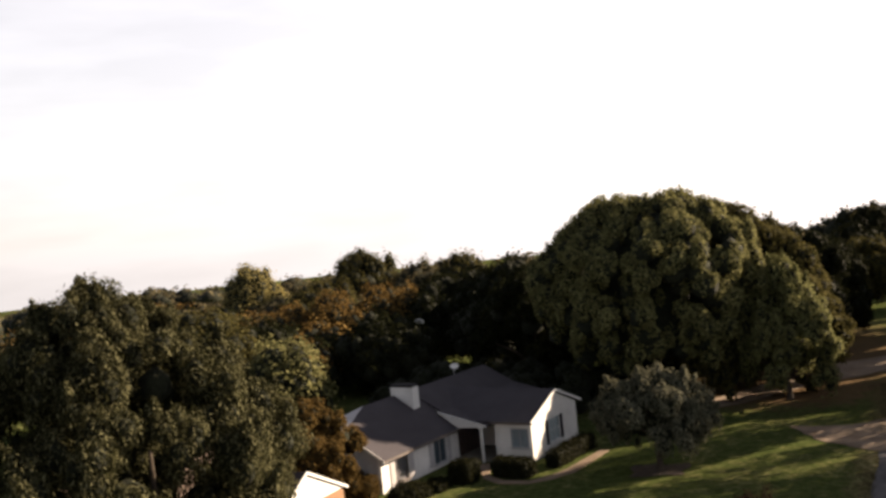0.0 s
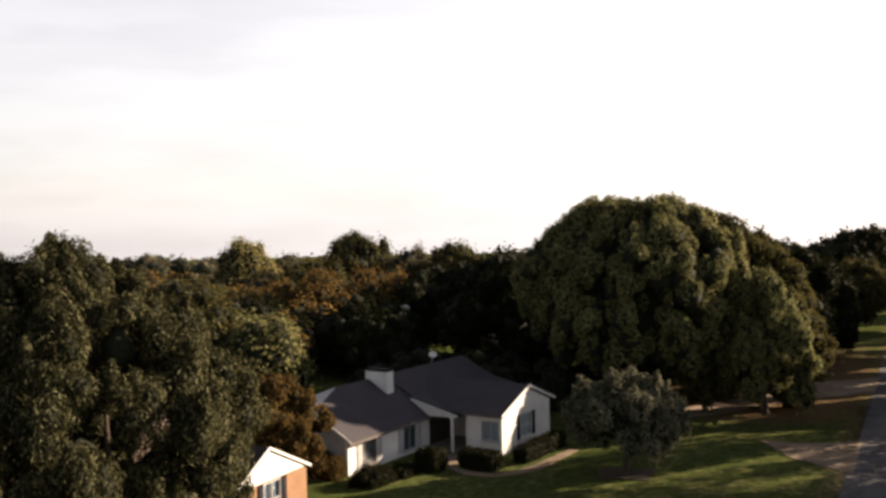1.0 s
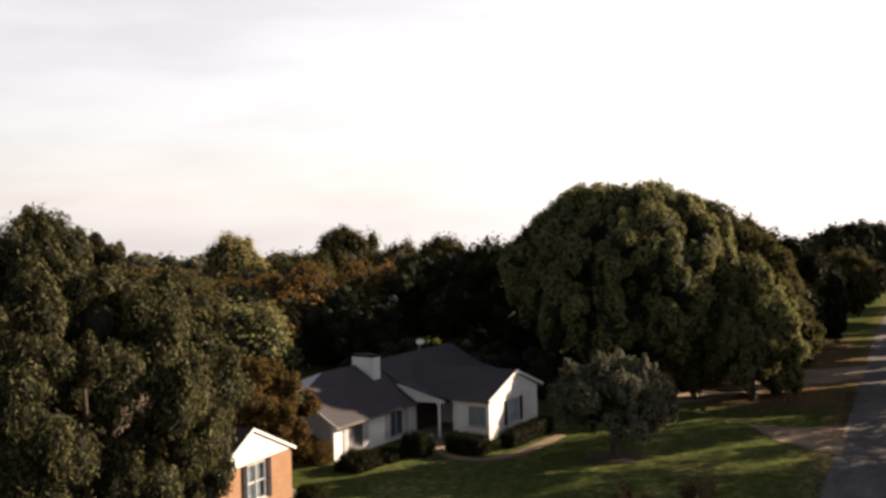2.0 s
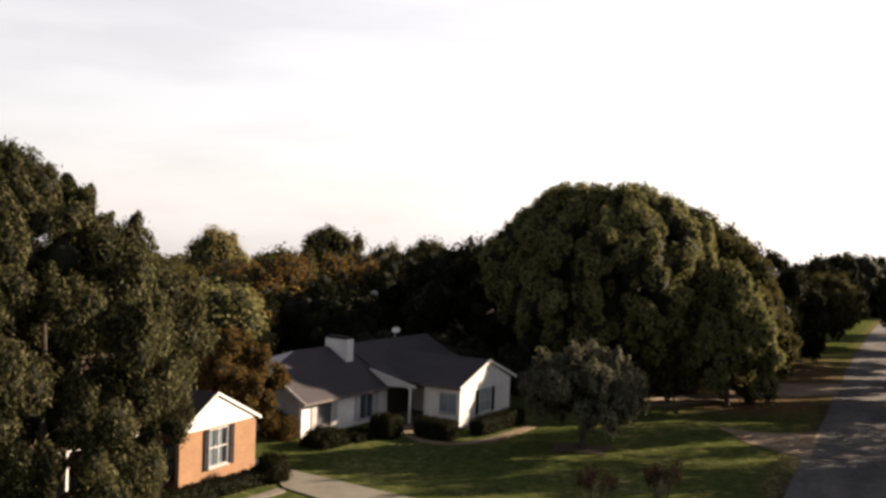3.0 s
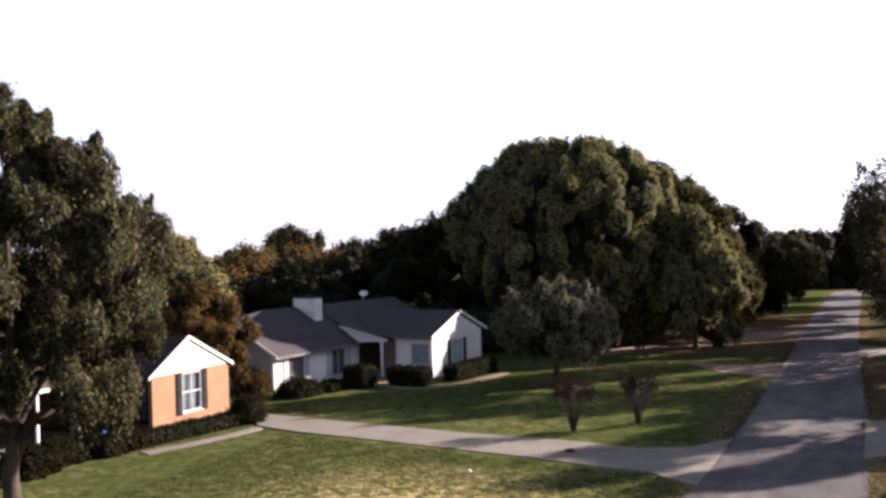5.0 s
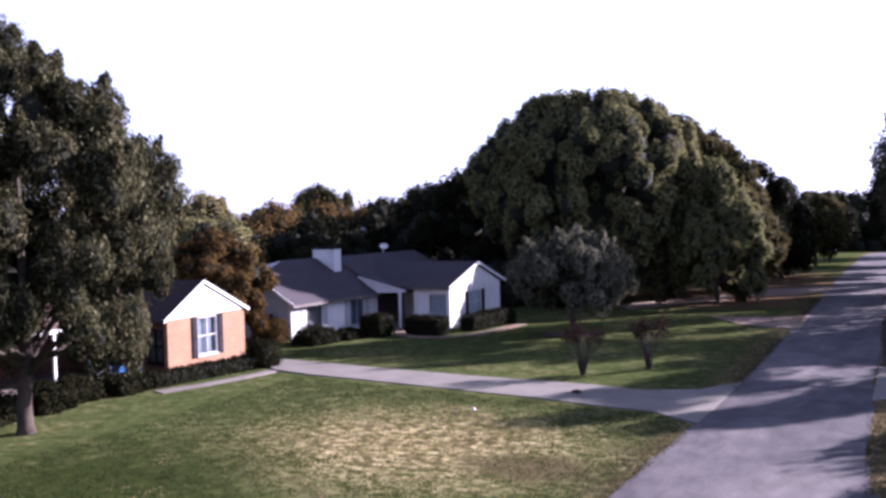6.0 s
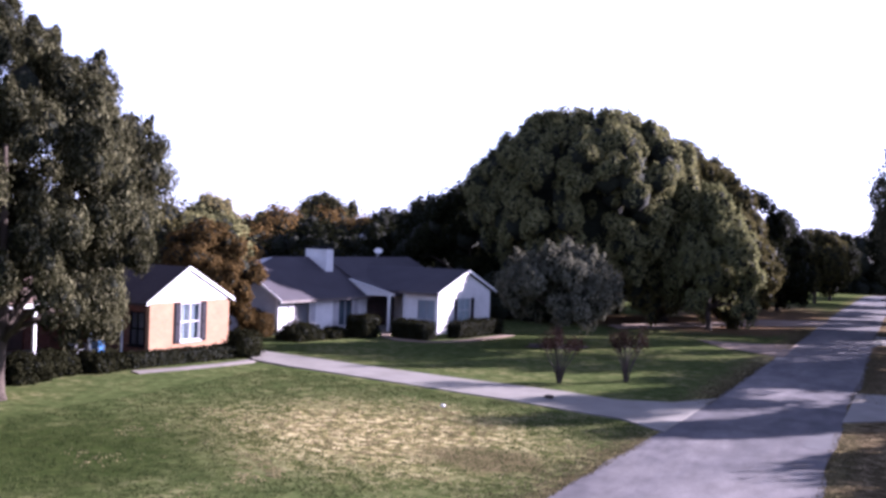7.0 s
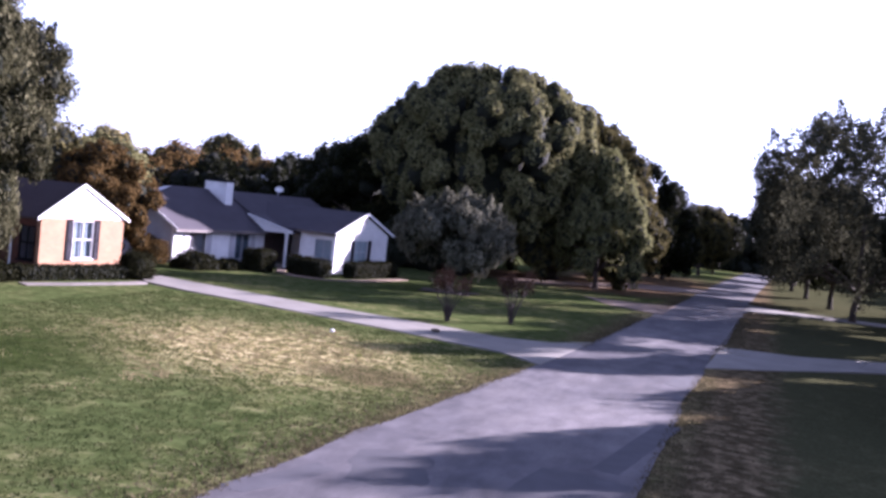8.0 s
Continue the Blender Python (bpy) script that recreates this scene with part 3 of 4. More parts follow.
def ground():
    xs, ys = spread(-30, 50, 1.6, 2500), spread(-20, 110, 1.6, 2500)
    v = [(x, y, gz(x, y) + (lumpy(x, y))) for y in ys for x in xs]
    n = len(xs)
    m = Mesh()
    m.add(v, [(j * n + i, j * n + i + 1, (j + 1) * n + i + 1, (j + 1) * n + i) for j in range(len(ys) - 1) for i in range(n - 1)])
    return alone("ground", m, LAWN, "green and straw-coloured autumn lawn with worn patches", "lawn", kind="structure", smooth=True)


def along(line, step=1.5):
    """Points along a polyline at even steps."""
    line = [Vector((*p, 0)) for p in line]
    out = []
    for a, b in zip(line, line[1:]):
        k = max(1, int((b - a).length / step))
        out += [a.lerp(b, i / k) for i in range(k)]
    return out + [line[-1]]


def at_param(line, k):
    """k + 1 points at even shares of a polyline's length."""
    line = [Vector((*p, 0)) for p in line]
    lens = [(b - a).length for a, b in zip(line, line[1:])]
    total, out = sum(lens), []
    for i in range(k + 1):
        d = total * i / k
        for j, l in enumerate(lens):
            if d <= l + 1e-6 or j == len(lens) - 1:
                out.append(line[j].lerp(line[j + 1], min(1.0, d / l)))
                break
            d -= l
    return out


def strip(left, right, k, lift, thick=0.12, ragged=0.0, seed=1):
    """A paved strip between two polylines, lying on the ground."""
    a, b = at_param(left, k), at_param(right, k)
    m = Mesh()
    for i in range(k + 1):
        for q, side in ((a[i], -1), (b[i], 1)):
            if ragged:
                q.x += ragged * noise.noise((q.y * 0.9, seed * 7.3 + side, 0.5)) + ragged * 0.5 * noise.noise((q.y * 2.7, seed * 3.1 + side, 0.5))
    for i in range(k):
        q = [a[i], b[i], b[i + 1], a[i + 1]]
        m.add([(p.x, p.y, gz(p.x, p.y) + lift) for p in q], [(0, 1, 2, 3)])
    for line in (a, b):
        for i in range(k):
            p, q = line[i], line[i + 1]
            zp, zq = gz(p.x, p.y) + lift, gz(q.x, q.y) + lift
            m.add([(p.x, p.y, zp), (q.x, q.y, zq), (q.x, q.y, zq - thick), (p.x, p.y, zp - thick)], [(0, 1, 2, 3)])
    return m


LANE_L = [(19.6, -60), (21.1, 4), (21.35, 12), (21.9, 18), (22.35, 24), (22.8, 32), (23.1, 40), (23.4, 52), (23.9, 70), (24.6, 103), (27.3, 182), (31.0, 204), (62, 222)]
LANE_R = [(26.8, -60), (27.3, 4), (27.4, 13), (27.4, 20), (27.45, 27), (27.5, 33), (27.9, 42), (28.1, 55), (28.4, 75), (29.3, 110), (31.4, 178), (35.0, 196), (64, 213)]
ground()
alone("road", strip(LANE_L, LANE_R, 240, 0.025, ragged=0.2), ASPHALT, "worn grey asphalt lane with sandy edges and patches", "road", kind="structure")


def blot(name, cx, cy, rx, ry, lift, mat, label, category, seed, turn=0.0, k=40, rough=0.12):
    """A thin, ragged-edged layer on the ground."""
    m = Mesh()
    ring = []
    for i in range(k):
        a = math.tau * i / k
        r = 1 + rough * noise.noise((math.cos(a) * 1.4 + seed * 5.1, math.sin(a) * 1.4, seed)) + 0.4 * rough * noise.noise((math.cos(a) * 4 + seed, math.sin(a) * 4, 2.0))
        square = max(abs(math.cos(a)), abs(math.sin(a))) ** 0.8
        px, py = rx * r * math.cos(a) / square, ry * r * math.sin(a) / square
        X, Y = cx + px * math.cos(turn) - py * math.sin(turn), cy + px * math.sin(turn) + py * math.cos(turn)
        ring.append((X, Y, gz(X, Y) + lift))
    m.slab(ring, 0.02)
    return alone(name, m, mat, label, category, kind="structure")


for cx, cy, rx, ry, turn, seed in ((27.05, 27.2, 0.42, 2.2, -0.05, 3), (26.95, 15.8, 0.3, 2.9, -0.13, 5), (26.2, 10.6, 0.95, 1.9, -0.08, 9)):
    blot("road_patch", cx, cy, rx, ry, 0.028, PATCH, "dark asphalt repair patch on the lane", "road patch", seed, turn, rough=0.08)
blot("road_patch", 23.0, 10.4, 0.75, 1.1, 0.028, PATCH, "dark worn hollow in the lane's asphalt", "road patch", 8, 0.3, rough=0.3)
blot("road_patch", 21.75, 8.6, 0.28, 1.2, 0.028, PATCH, "dark worn hollow in the lane's asphalt", "road patch", 4, -0.3, rough=0.3)


def slab_drive(name, left, right, k, lift, mat, label, category="driveway"):
    """A drive of concrete bays with gaping joints; each bay is a piece of its own."""
    root = thing(name, (left[0][0], left[0][1], gz(*left[0])), label, category, kind="structure")
    a, b = at_param(left, k), at_param(right, k)
    rng = random.Random(len(name) + k)
    for i in range(k):
        q = [a[i], b[i], b[i + 1], a[i + 1]]
        c = sum(q, Vector()) / 4
        q = [p + (c - p).normalized() * 0.012 for p in q]
        dz = rng.uniform(-0.006, 0.006)
        # split across for the ground's fall
        m = Mesh().slab([(p.x, p.y, gz(p.x, p.y) + lift + dz) for p in q], 0.14)
        part("concrete_bay", m, mat, root)
    return root


slab_drive("driveway", [(-3.2, 34.7), (1.4, 33.3), (4.7, 32.7), (9.3, 31.8), (12.9, 31.2), (16.8, 30.8), (18.4, 30.6), (20.2, 29.9), (21.4, 30.5), (22.9, 32.8)],
           [(-3.2, 33.3), (0.8, 32.4), (3.1, 30.2), (5.4, 29.7), (8.6, 29.1), (13.7, 28.0), (16.1, 27.6), (18.5, 26.9), (20.6, 26.4), (21.7, 25.8), (22.5, 24.9)], 12, 0.035, CONCRETE,
           "pale worn concrete driveway running past the brick house")
slab_drive("driveway", [(27.75, 38.0), (29.2, 37.7), (30.7, 38.3), (34.8, 41.2), (46, 48.5)], [(27.45, 30.3), (28.9, 31.6), (30.5, 33.1), (34.5, 37.4), (46, 45.0)], 6, 0.035, CONCRETE, "pale concrete driveway on the shaded side of the lane")
slab_drive("driveway", [(28.3, 70.5), (29.6, 68.4), (34.4, 68.2), (46, 70)], [(28.1, 62.6), (29.5, 64.6), (34.2, 64.9), (46, 67)], 5, 0.05, CONCRETE, "pale concrete driveway on the shaded side of the lane")
alone("sandy_apron", strip([(18.3, 57.0), (20.0, 56.9), (21.6, 57.2), (23.9, 59.6)], [(18.9, 55.3), (20.5, 53.0), (21.8, 51.8), (23.6, 50.6)], 20, 0.03, 0.08, 0.5, 6), DIRT, "pale sandy driveway apron beside the lane", "driveway", kind="structure")
alone("bare_strip", strip([(10.2, 63.2), (12.5, 67.6), (15.6, 72.6), (17.8, 79.5), (24.4, 85.0)], [(11.6, 61.0), (15.1, 66.0), (18.5, 71.0), (21.2, 74.3), (24.3, 77.5)], 24, 0.03, 0.08, 0.5, 3), DIRT, "bare sandy earth strip beside the trees", "bare earth", kind="structure")
slab_drive("garden_path", [(1.25, 24.4), (2.05, 26.3), (2.6, 28.6), (2.75, 30.2)], [(1.95, 24.1), (2.65, 26.1), (3.15, 28.5), (3.3, 30.0)], 6, 0.05, PATH, "narrow concrete path edging the clipped hedge", "path")


LOT_TURN = -0.126


def lot(x, y):
    """From the white house's own plan to the ground plan."""
    q = Matrix.Rotation(LOT_TURN, 2) @ Vector((x + 3.0, y - 50.0)) * 0.893
    return q.x - 1.2, q.y + 47.29


slab_drive("garden_path", [lot(*q) for q in ((-0.6, 49.2), (1.7, 45.9), (3.2, 45.2), (5.3, 45.6), (6.9, 48.0), (6.9, 54.5))], [lot(*q) for q in ((0.1, 49.6), (2.0, 46.3), (3.3, 45.9), (4.9, 46.2), (6.0, 48.4), (6.2, 54.5))], 9, 0.04, DIRT, "brownish brick path curving round the front hedges", "path")


# ---- the white house ----
def white_house():
    z0 = gz(0, 50)
    root = thing("house", (-3.0, 50.0, z0), "single-storey white painted brick house with grey shingle roof", "house")
    W1, W2 = (42.78, 44.29, 0.12, 1.86), (47.36, 48.94, 0.1, 1.78)
    part("wall", wall("x", -3.0, 41.3, 50.6, z0 - 0.2, 2.12, [W1, W2], -0.22), WHITE_BRICK, root)
    # end wall: grey in place of white carries the wall's shade
    part("wall", wall("y", 41.3, -10.2, -3.22, z0 - 0.2, 2.1, (), 0.22, [(-10.2, 2.1), (-3.22, 2.1), (-5.6, 3.32), (-8.1, 3.32)]), GREY_PAINT, root, "end wall painted grey for its shade")
    # door paint puts the porch's deep shade into this wall's colour
    part("wall", wall("x", -3.0, 50.6, 54.0, z0 - 0.2, 2.5, (), -0.22), DOOR, root, "porch wall painted dark for its deep shade")
    part("wall", wall("y", 54.0, -3.0, 0.1, z0 - 0.2, 2.2, [(-1.0, -0.05, 0.0, 2.0)], 0.2), WHITE_BRICK, root)
    part("wall", wall("x", 0.1, 50.85, 54.0, z0 - 0.2, 2.1, (), 0.2), WHITE_BRICK, root)
    SW = (1.35, 2.75, 0.7, 1.95)
    part("wall", wall("y", 50.6, 0.1, 3.0, z0 - 0.2, 2.4, [SW], 0.22), WHITE_BRICK, root)
    GW = (53.22, 54.88, 0.45, 2.02)
    part("wall", wall("x", 3.0, 50.82, 57.8, z0 - 0.2, 2.4, [GW], -0.22, [(50.82, 2.4), (57.8, 2.4), (54.3, 3.68)]), WHITE_BRICK, root)
    part("wall", wall("y", 57.8, -3.0, 2.78, z0 - 0.2, 2.4, (), -0.2), WHITE_BRICK, root)
    part("wall", wall("x", -3.0, 57.8, 61.2, z0 - 0.2, 2.5, (), -0.2), WHITE_BRICK, root)
    part("wall", wall("y", 61.2, -10.2, -3.2, z0 - 0.2, 2.2, (), -0.2, [(-10.2, 2.2), (-3.2, 2.2), (-6.9, 4.1)]), WHITE_BRICK, root)
    part("wall", wall("x", -10.2, 41.3, 61.2, z0 - 0.2, 2.1, (), 0.2), WHITE_BRICK, root)
    part("porch_floor", Mesh().box(-2.98, 0.08, 50.0, 53.98, z0 - 0.1, z0 + 0.1), CONCRETE, root, "concrete porch slab")
    window(root, "x", -3.0, *W1, out=1, blind=DRAPE, bars=(0, 0), frame_mat=BROWN_TRIM)
    window(root, "x", -3.0, *W2, out=1, blind=CURTAIN, bars=(1, 0), frame_mat=GREY_PAINT)
    window(root, "y", 50.6, *SW, out=-1, blind=GREY_PAINT, bars=(1, 0), frame_mat=GREY_PAINT)
    window(root, "x", 3.0, *GW, out=1, blind=WHITE, bars=(1, 1))
    part("door", Mesh().box(-1.0, -0.05, 54.05, 54.1, 0.0, 2.0), DOOR, root, "dark painted front door")
    # shutters beside the windows of the front
    for u0, u1 in ((42.2, 42.68), (44.39, 44.9), (46.78, 47.26), (49.04, 49.5)):
        leaf = part("shutter", Mesh().box(-2.995, -2.955, u0, u1, 0.1, 1.82), GREY_PAINT, root, "grey painted shutter", 0.008)
        for k in range(12):
            part("slat", Mesh().box(-2.955, -2.94, u0 + 0.05, u1 - 0.05, 0.17 + 0.135 * k, 0.26 + 0.135 * k), GREY_PAINT, leaf)
    for u0, u1 in ((52.72, 53.12), (54.98, 55.42)):
        leaf = part("shutter", Mesh().box(3.005, 3.045, u0, u1, 0.42, 2.0), LOUVRE, root, "dark painted shutter", 0.008)
        for k in range(10):
            part("slat", Mesh().box(3.045, 3.06, u0 + 0.05, u1 - 0.05, 0.5 + 0.145 * k, 0.6 + 0.145 * k), SHUTTER, leaf)
    # roofs: ridge over x = -6.9; the near part is steep, with a clipped gable end; the far part is flatter and runs out over the porch
    R, T = 4.32, 0.14
    near = Mesh().slab([(-2.5, 41.0, 1.95), (-2.5, 50.35, 1.95), (-6.9, 50.35, R), (-6.9, 45.0, R), (-5.5, 41.0, 3.5)], T)
    part("roof", near, ROOF_GREY, root, "steep grey shingle roof slope")
    part("roof", Mesh().slab([(-10.9, 61.5, 1.95), (-10.9, 41.0, 1.95), (-8.3, 41.0, 3.5), (-6.9, 45.0, R), (-6.9, 61.5, R)], T), ROOF_GREY, root)
    part("roof", Mesh().slab([(-8.3, 41.0, 3.5), (-5.5, 41.0, 3.5), (-6.9, 45.0, R)], T), GREY_PAINT, root, "pale clipped gable end of the roof")
    P = (-4.1, 3.02)
    part("roof", Mesh().slab([(P[0], 50.35, P[1]), (P[0], 61.5, P[1]), (-6.9, 61.5, R), (-6.9, 50.35, R)], T), ROOF_GREY, root, "grey shingle roof slope")
    part("roof", Mesh().slab([(-0.2, 49.9, 2.2), (-0.2, 61.5, 2.2), (P[0] - 0.05, 61.5, P[1] + 0.012), (P[0] - 0.05, 49.9, P[1] + 0.012)], T), ROOF_GREY, root, "shallow grey shingle slope over the porch")
    part("roof", Mesh().slab([(3.2, 50.25, 2.42), (3.2, 54.3, 3.84), (-6.2, 54.3, 3.84), (-3.0, 50.25, 2.42)], T), ROOF_GREY, root)
    part("roof", Mesh().slab([(3.2, 58.35, 2.42), (-3.0, 58.35, 2.42), (-6.2, 54.3, 3.84), (3.2, 54.3, 3.84)], T), ROOF_GREY, root)
    # white boards: porch rake with its infill, gable rakes, eaves
    part("porch_gable", Mesh().slab([(-0.25, 49.93, 2.08), (-4.05, 49.93, 2.88), (-2.5, 49.93, 2.0)], 0, way=(0, 0.12, 0)), WHITE, root, "white boarded triangle above the porch")
    part("rake_board", Mesh().slab([(-0.12, 49.86, 2.07), (-4.1, 49.86, 2.9), (-4.1, 49.86, 3.04), (-0.12, 49.86, 2.21)], 0, way=(0, 0.035, 0)), WHITE, root, "white rake board")
    for ya, yb in ((50.2, 54.3), (58.4, 54.3)):
        part("rake_board", Mesh().slab([(3.205, ya, 2.26), (3.205, ya, 2.44), (3.205, yb, 3.86), (3.205, yb, 3.68)], 0, way=(0.03, 0, 0)), WHITE, root, "white rake board")
    part("rake_board", Mesh().slab([(-2.46, 40.96, 1.79), (-2.46, 40.96, 1.97), (-5.5, 40.96, 3.52), (-5.5, 40.96, 3.34)], 0, way=(0, 0.035, 0)), WHITE, root, "white rake board")
    part("fascia", Mesh().box(-2.52, -2.48, 41.0, 50.3, 1.78, 1.93), BROWN_TRIM, root, "dull brown eaves board")
    part("fascia", Mesh().box(0.0, 3.3, 50.2, 50.24, 2.26, 2.4), BROWN_TRIM, root, "dull brown eaves board")
    part("gable_vent", Mesh().box(3.005, 3.04, 54.1, 54.5, 3.1, 3.38), GREY_PAINT, root, "small louvred vent", 0.01)
    post = part("porch_post", Mesh().box(-0.62, -0.46, 49.75, 49.91, z0, 2.12), WHITE, root, "white painted porch post", 0.01)
    part("post_cap", Mesh().box(-0.68, -0.4, 49.69, 49.97, 2.0, 2.12), WHITE, post)
    part("wall_lamp", Mesh().box(-1.35, -1.2, 53.85, 53.98, 1.4, 1.7), DOOR, root, "dark wall lantern beside the door", 0.02)
    ch = part("chimney", Mesh().box(-7.15, -5.25, 48.63, 49.4, 2.7, 4.86), WHITE_BRICK, root, "white painted brick chimney")
    part("chimney_cap", Mesh().box(-7.2, -5.2, 48.58, 49.45, 4.86, 5.0), SHUTTER, ch, "dark metal chimney cap", 0.01)
    part("chimney_stripe", Mesh().box(-5.255, -5.22, 48.635, 49.395, 3.0, 4.855), WHITE, ch)
    root.location = (*lot(-3.0, 50.0), gz(0, 47))
    root.rotation_euler = (0, 0, LOT_TURN)
    root.scale = (0.893, 0.893, 0.975)
    dish = thing("satellite_dish", (-4.35, 55.0, 3.4), "white satellite dish on a short mast on the roof", "satellite dish")
    bowl = Mesh()
    turn = Vector((0.35, -0.85, 0.4)).to_track_quat("Z", "Y").to_matrix()
    spots = [[Vector((-4.35, 55.0, 4.61)) + turn @ Vector((0.3 * r * math.cos(a), 0.22 * r * math.sin(a), 0.1 * r * r)) for a in [math.tau * k / 20 for k in range(20)]] for r in (0.02, 0.4, 0.75, 1.0)]
    bowl.add([p for q in spots for p in q], [(i * 20 + k, i * 20 + (k + 1) % 20, (i + 1) * 20 + (k + 1) % 20, (i + 1) * 20 + k) for i in range(3) for k in range(20)])
    part("bowl", bowl, WHITE, dish, smooth=True)
    part("mast", Mesh().tube([(-4.45, 55.0, 3.2), (-4.45, 55.0, 4.28), (-4.37, 55.0, 4.56)], [0.03, 0.03, 0.03]), METAL, dish)
    part("feed_arm", Mesh().tube([(-4.35, 54.95, 4.26), (-4.2, 54.6, 4.56)], [0.015, 0.02], 6), METAL, dish)
    return root


white_house()


# ---- the orange brick house ----
def brick_house():
    z0 = gz(0, 30)
    root = thing("house", (-2.0, 28.0, z0), "orange brick house with a white front gable and dark roof", "house")
    W = (29.66, 31.02, 0.58, 2.33)
    part("wall", wall("x", 0.0, 27.72, 33.1, z0 - 0.2, 2.42, [W], -0.22), ORANGE_BRICK, root, "sunlit orange brick front wall")
    part("gable", wall("x", 0.03, 27.6, 33.2, 2.42, 2.44, (), -0.25, [(27.6, 2.44), (33.2, 2.44), (30.1, 3.9)]), WHITE, root, "white boarded gable")
    part("wall", wall("y", 27.72, -6.0, -0.22, z0 - 0.2, 2.42, [(-1.15, -0.25, 0.5, 2.0)], 0.2), SHADED_BRICK, root, "brick side wall darkened in colour for its shade")
    part("wall", wall("y", 33.1, -9.0, -0.22, z0 - 0.2, 2.42, (), -0.2), ORANGE_BRICK, root)
    window(root, "y", 27.72, -1.15, -0.25, 0.5, 2.0, out=-1, blind=DRAPE, frame_mat=SHUTTER)
    win = window(root, "x", 0.0, *W, out=1, blind=CURTAIN, bars=(1, 1), frame_mat=GREY_PAINT)
    for u in (29.25, 31.03):
        sh = part("shutter", Mesh().box(0.004, 0.045, u, u + 0.4, 0.5, 2.36), SHUTTER, root, "dark panelled shutter", 0.006)
        for za, zb in ((0.6, 1.35), (1.45, 2.26)):
            part("shutter_panel", Mesh().box(0.046, 0.056, u + 0.11, u + 0.29, za, zb), LOUVRE, sh, "", 0.006)
    for ya in (27.4, 33.36):
        part("roof", Mesh().slab([(0.1, ya, 2.42), (0.1, 30.1, 4.0), (-8.0, 30.1, 4.0), (-8.0, ya, 2.42)], 0.12), ROOF_DARK, root, "dark shingle roof slope")
        part("rake_board", Mesh().slab([(0.105, ya, 2.3), (0.105, ya, 2.44), (0.105, 30.1, 4.02), (0.105, 30.1, 3.88)], 0, way=(0.03, 0, 0)), WHITE, root, "white rake board")
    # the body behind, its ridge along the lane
    part("wall", wall("x", -6.0, 11.7, 27.7, z0 - 0.2, 4.5, [(13.5, 15.0, 0.6, 2.0), (18.0, 19.6, 0.6, 2.0), (25.2, 26.2, 0.0, 2.05)], -0.2), SHADED_BRICK, root, "brick wall behind the porch, darkened in colour for shade")
    window(root, "x", -6.0, 13.5, 15.0, 0.6, 2.0, out=1)
    window(root, "x", -6.0, 18.0, 19.6, 0.6, 2.0, out=1)
    part("door", Mesh().box(-6.12, -6.06, 25.2, 26.2, 0.0, 2.05), DOOR, root, "dark panelled front door")
    part("wall", wall("y", 11.5, -11.0, -1.8, z0 - 0.2, 2.5, (), 0.2, [(-11.0, 2.5), (-1.8, 2.5), (-6.9, 5.0)]), SHADED_BRICK, root)
    part("wall", wall("y", 33.1, -11.0, -9.0, z0 - 0.2, 2.5, (), -0.2), ORANGE_BRICK, root)
    part("wall", wall("x", -11.0, 11.5, 33.1, z0 - 0.2, 2.5, (), 0.2), ORANGE_BRICK, root)
    part("roof", Mesh().slab([(-1.6, 11.1, 2.64), (-1.6, 27.0, 2.64), (-6.9, 33.3, 5.2), (-6.9, 11.1, 5.2)], 0.14), ROOF_BROWN, root, "brown shingle roof slope")
    part("roof", Mesh().slab([(-11.5, 33.3, 2.6), (-11.5, 11.1, 2.6), (-6.9, 11.1, 5.2), (-6.9, 33.3, 5.2)], 0.14), ROOF_BROWN, root)
    part("fascia", Mesh().box(-1.64, -1.56, 11.1, 26.9, 2.36, 2.5), WHITE, root, "white gutter board along the porch eaves")
    for y in (14.3, 17.2, 20.1, 23.0, 25.9):
        post = part("porch_post", Mesh().box(-1.74, -1.62, y, y + 0.12, z0, 2.4), WHITE, root, "white painted porch post", 0.01)
        part("post_base", Mesh().box(-1.78, -1.58, y - 0.04, y + 0.16, z0, z0 + 0.14), WHITE, post)
    part("porch_floor", Mesh().box(-5.98, -1.5, 11.72, 27.08, z0 - 0.1, z0 + 0.09), CONCRETE, root, "concrete porch slab")
    pipe = part("downspout", Mesh().tube([(-1.5, 27.62, 2.4), (-1.5, 27.62, 0.3), (-1.4, 27.47, 0.0)], [0.045, 0.045, 0.045], 8), WHITE, root, "white metal downspout")
    part("pipe_bracket", Mesh().box(-1.57, -1.43, 27.56, 27.71, 1.2, 1.24), METAL, pipe)
    root.location = (-2.5, 27.7, z0)
    root.rotation_euler = (0, 0, -0.025)
    return root


brick_house()


# ---- hedges and shrubs by the houses ----
clipped = hedge(0.3, 1.5, 24.9, 31.0, 0.48, "low clipped dark green hedge below the brick gable", 11, leaf=0.07, n=26000)
clipped.rotation_euler = (0, 0, -0.16)
hedge(0.9, 2.3, 30.6, 32.0, 1.05, "rounded dark green shrub at the hedge's end", 12, name="shrub", round_it=True, category="shrub", n=11000, leaf=0.075)
hedge(-1.09, 0.78, 37.63, 40.13, 0.82, "low mounded dark green shrub below the window", 13, name="shrub", round_it=True, category="shrub", n=14000, leaf=0.075).rotation_euler = (0, 0, LOT_TURN)
hedge(-0.10, 1.24, 40.23, 41.84, 0.48, "low dark green shrub below the window", 14, name="shrub", round_it=True, category="shrub", n=9000, leaf=0.075).rotation_euler = (0, 0, LOT_TURN)
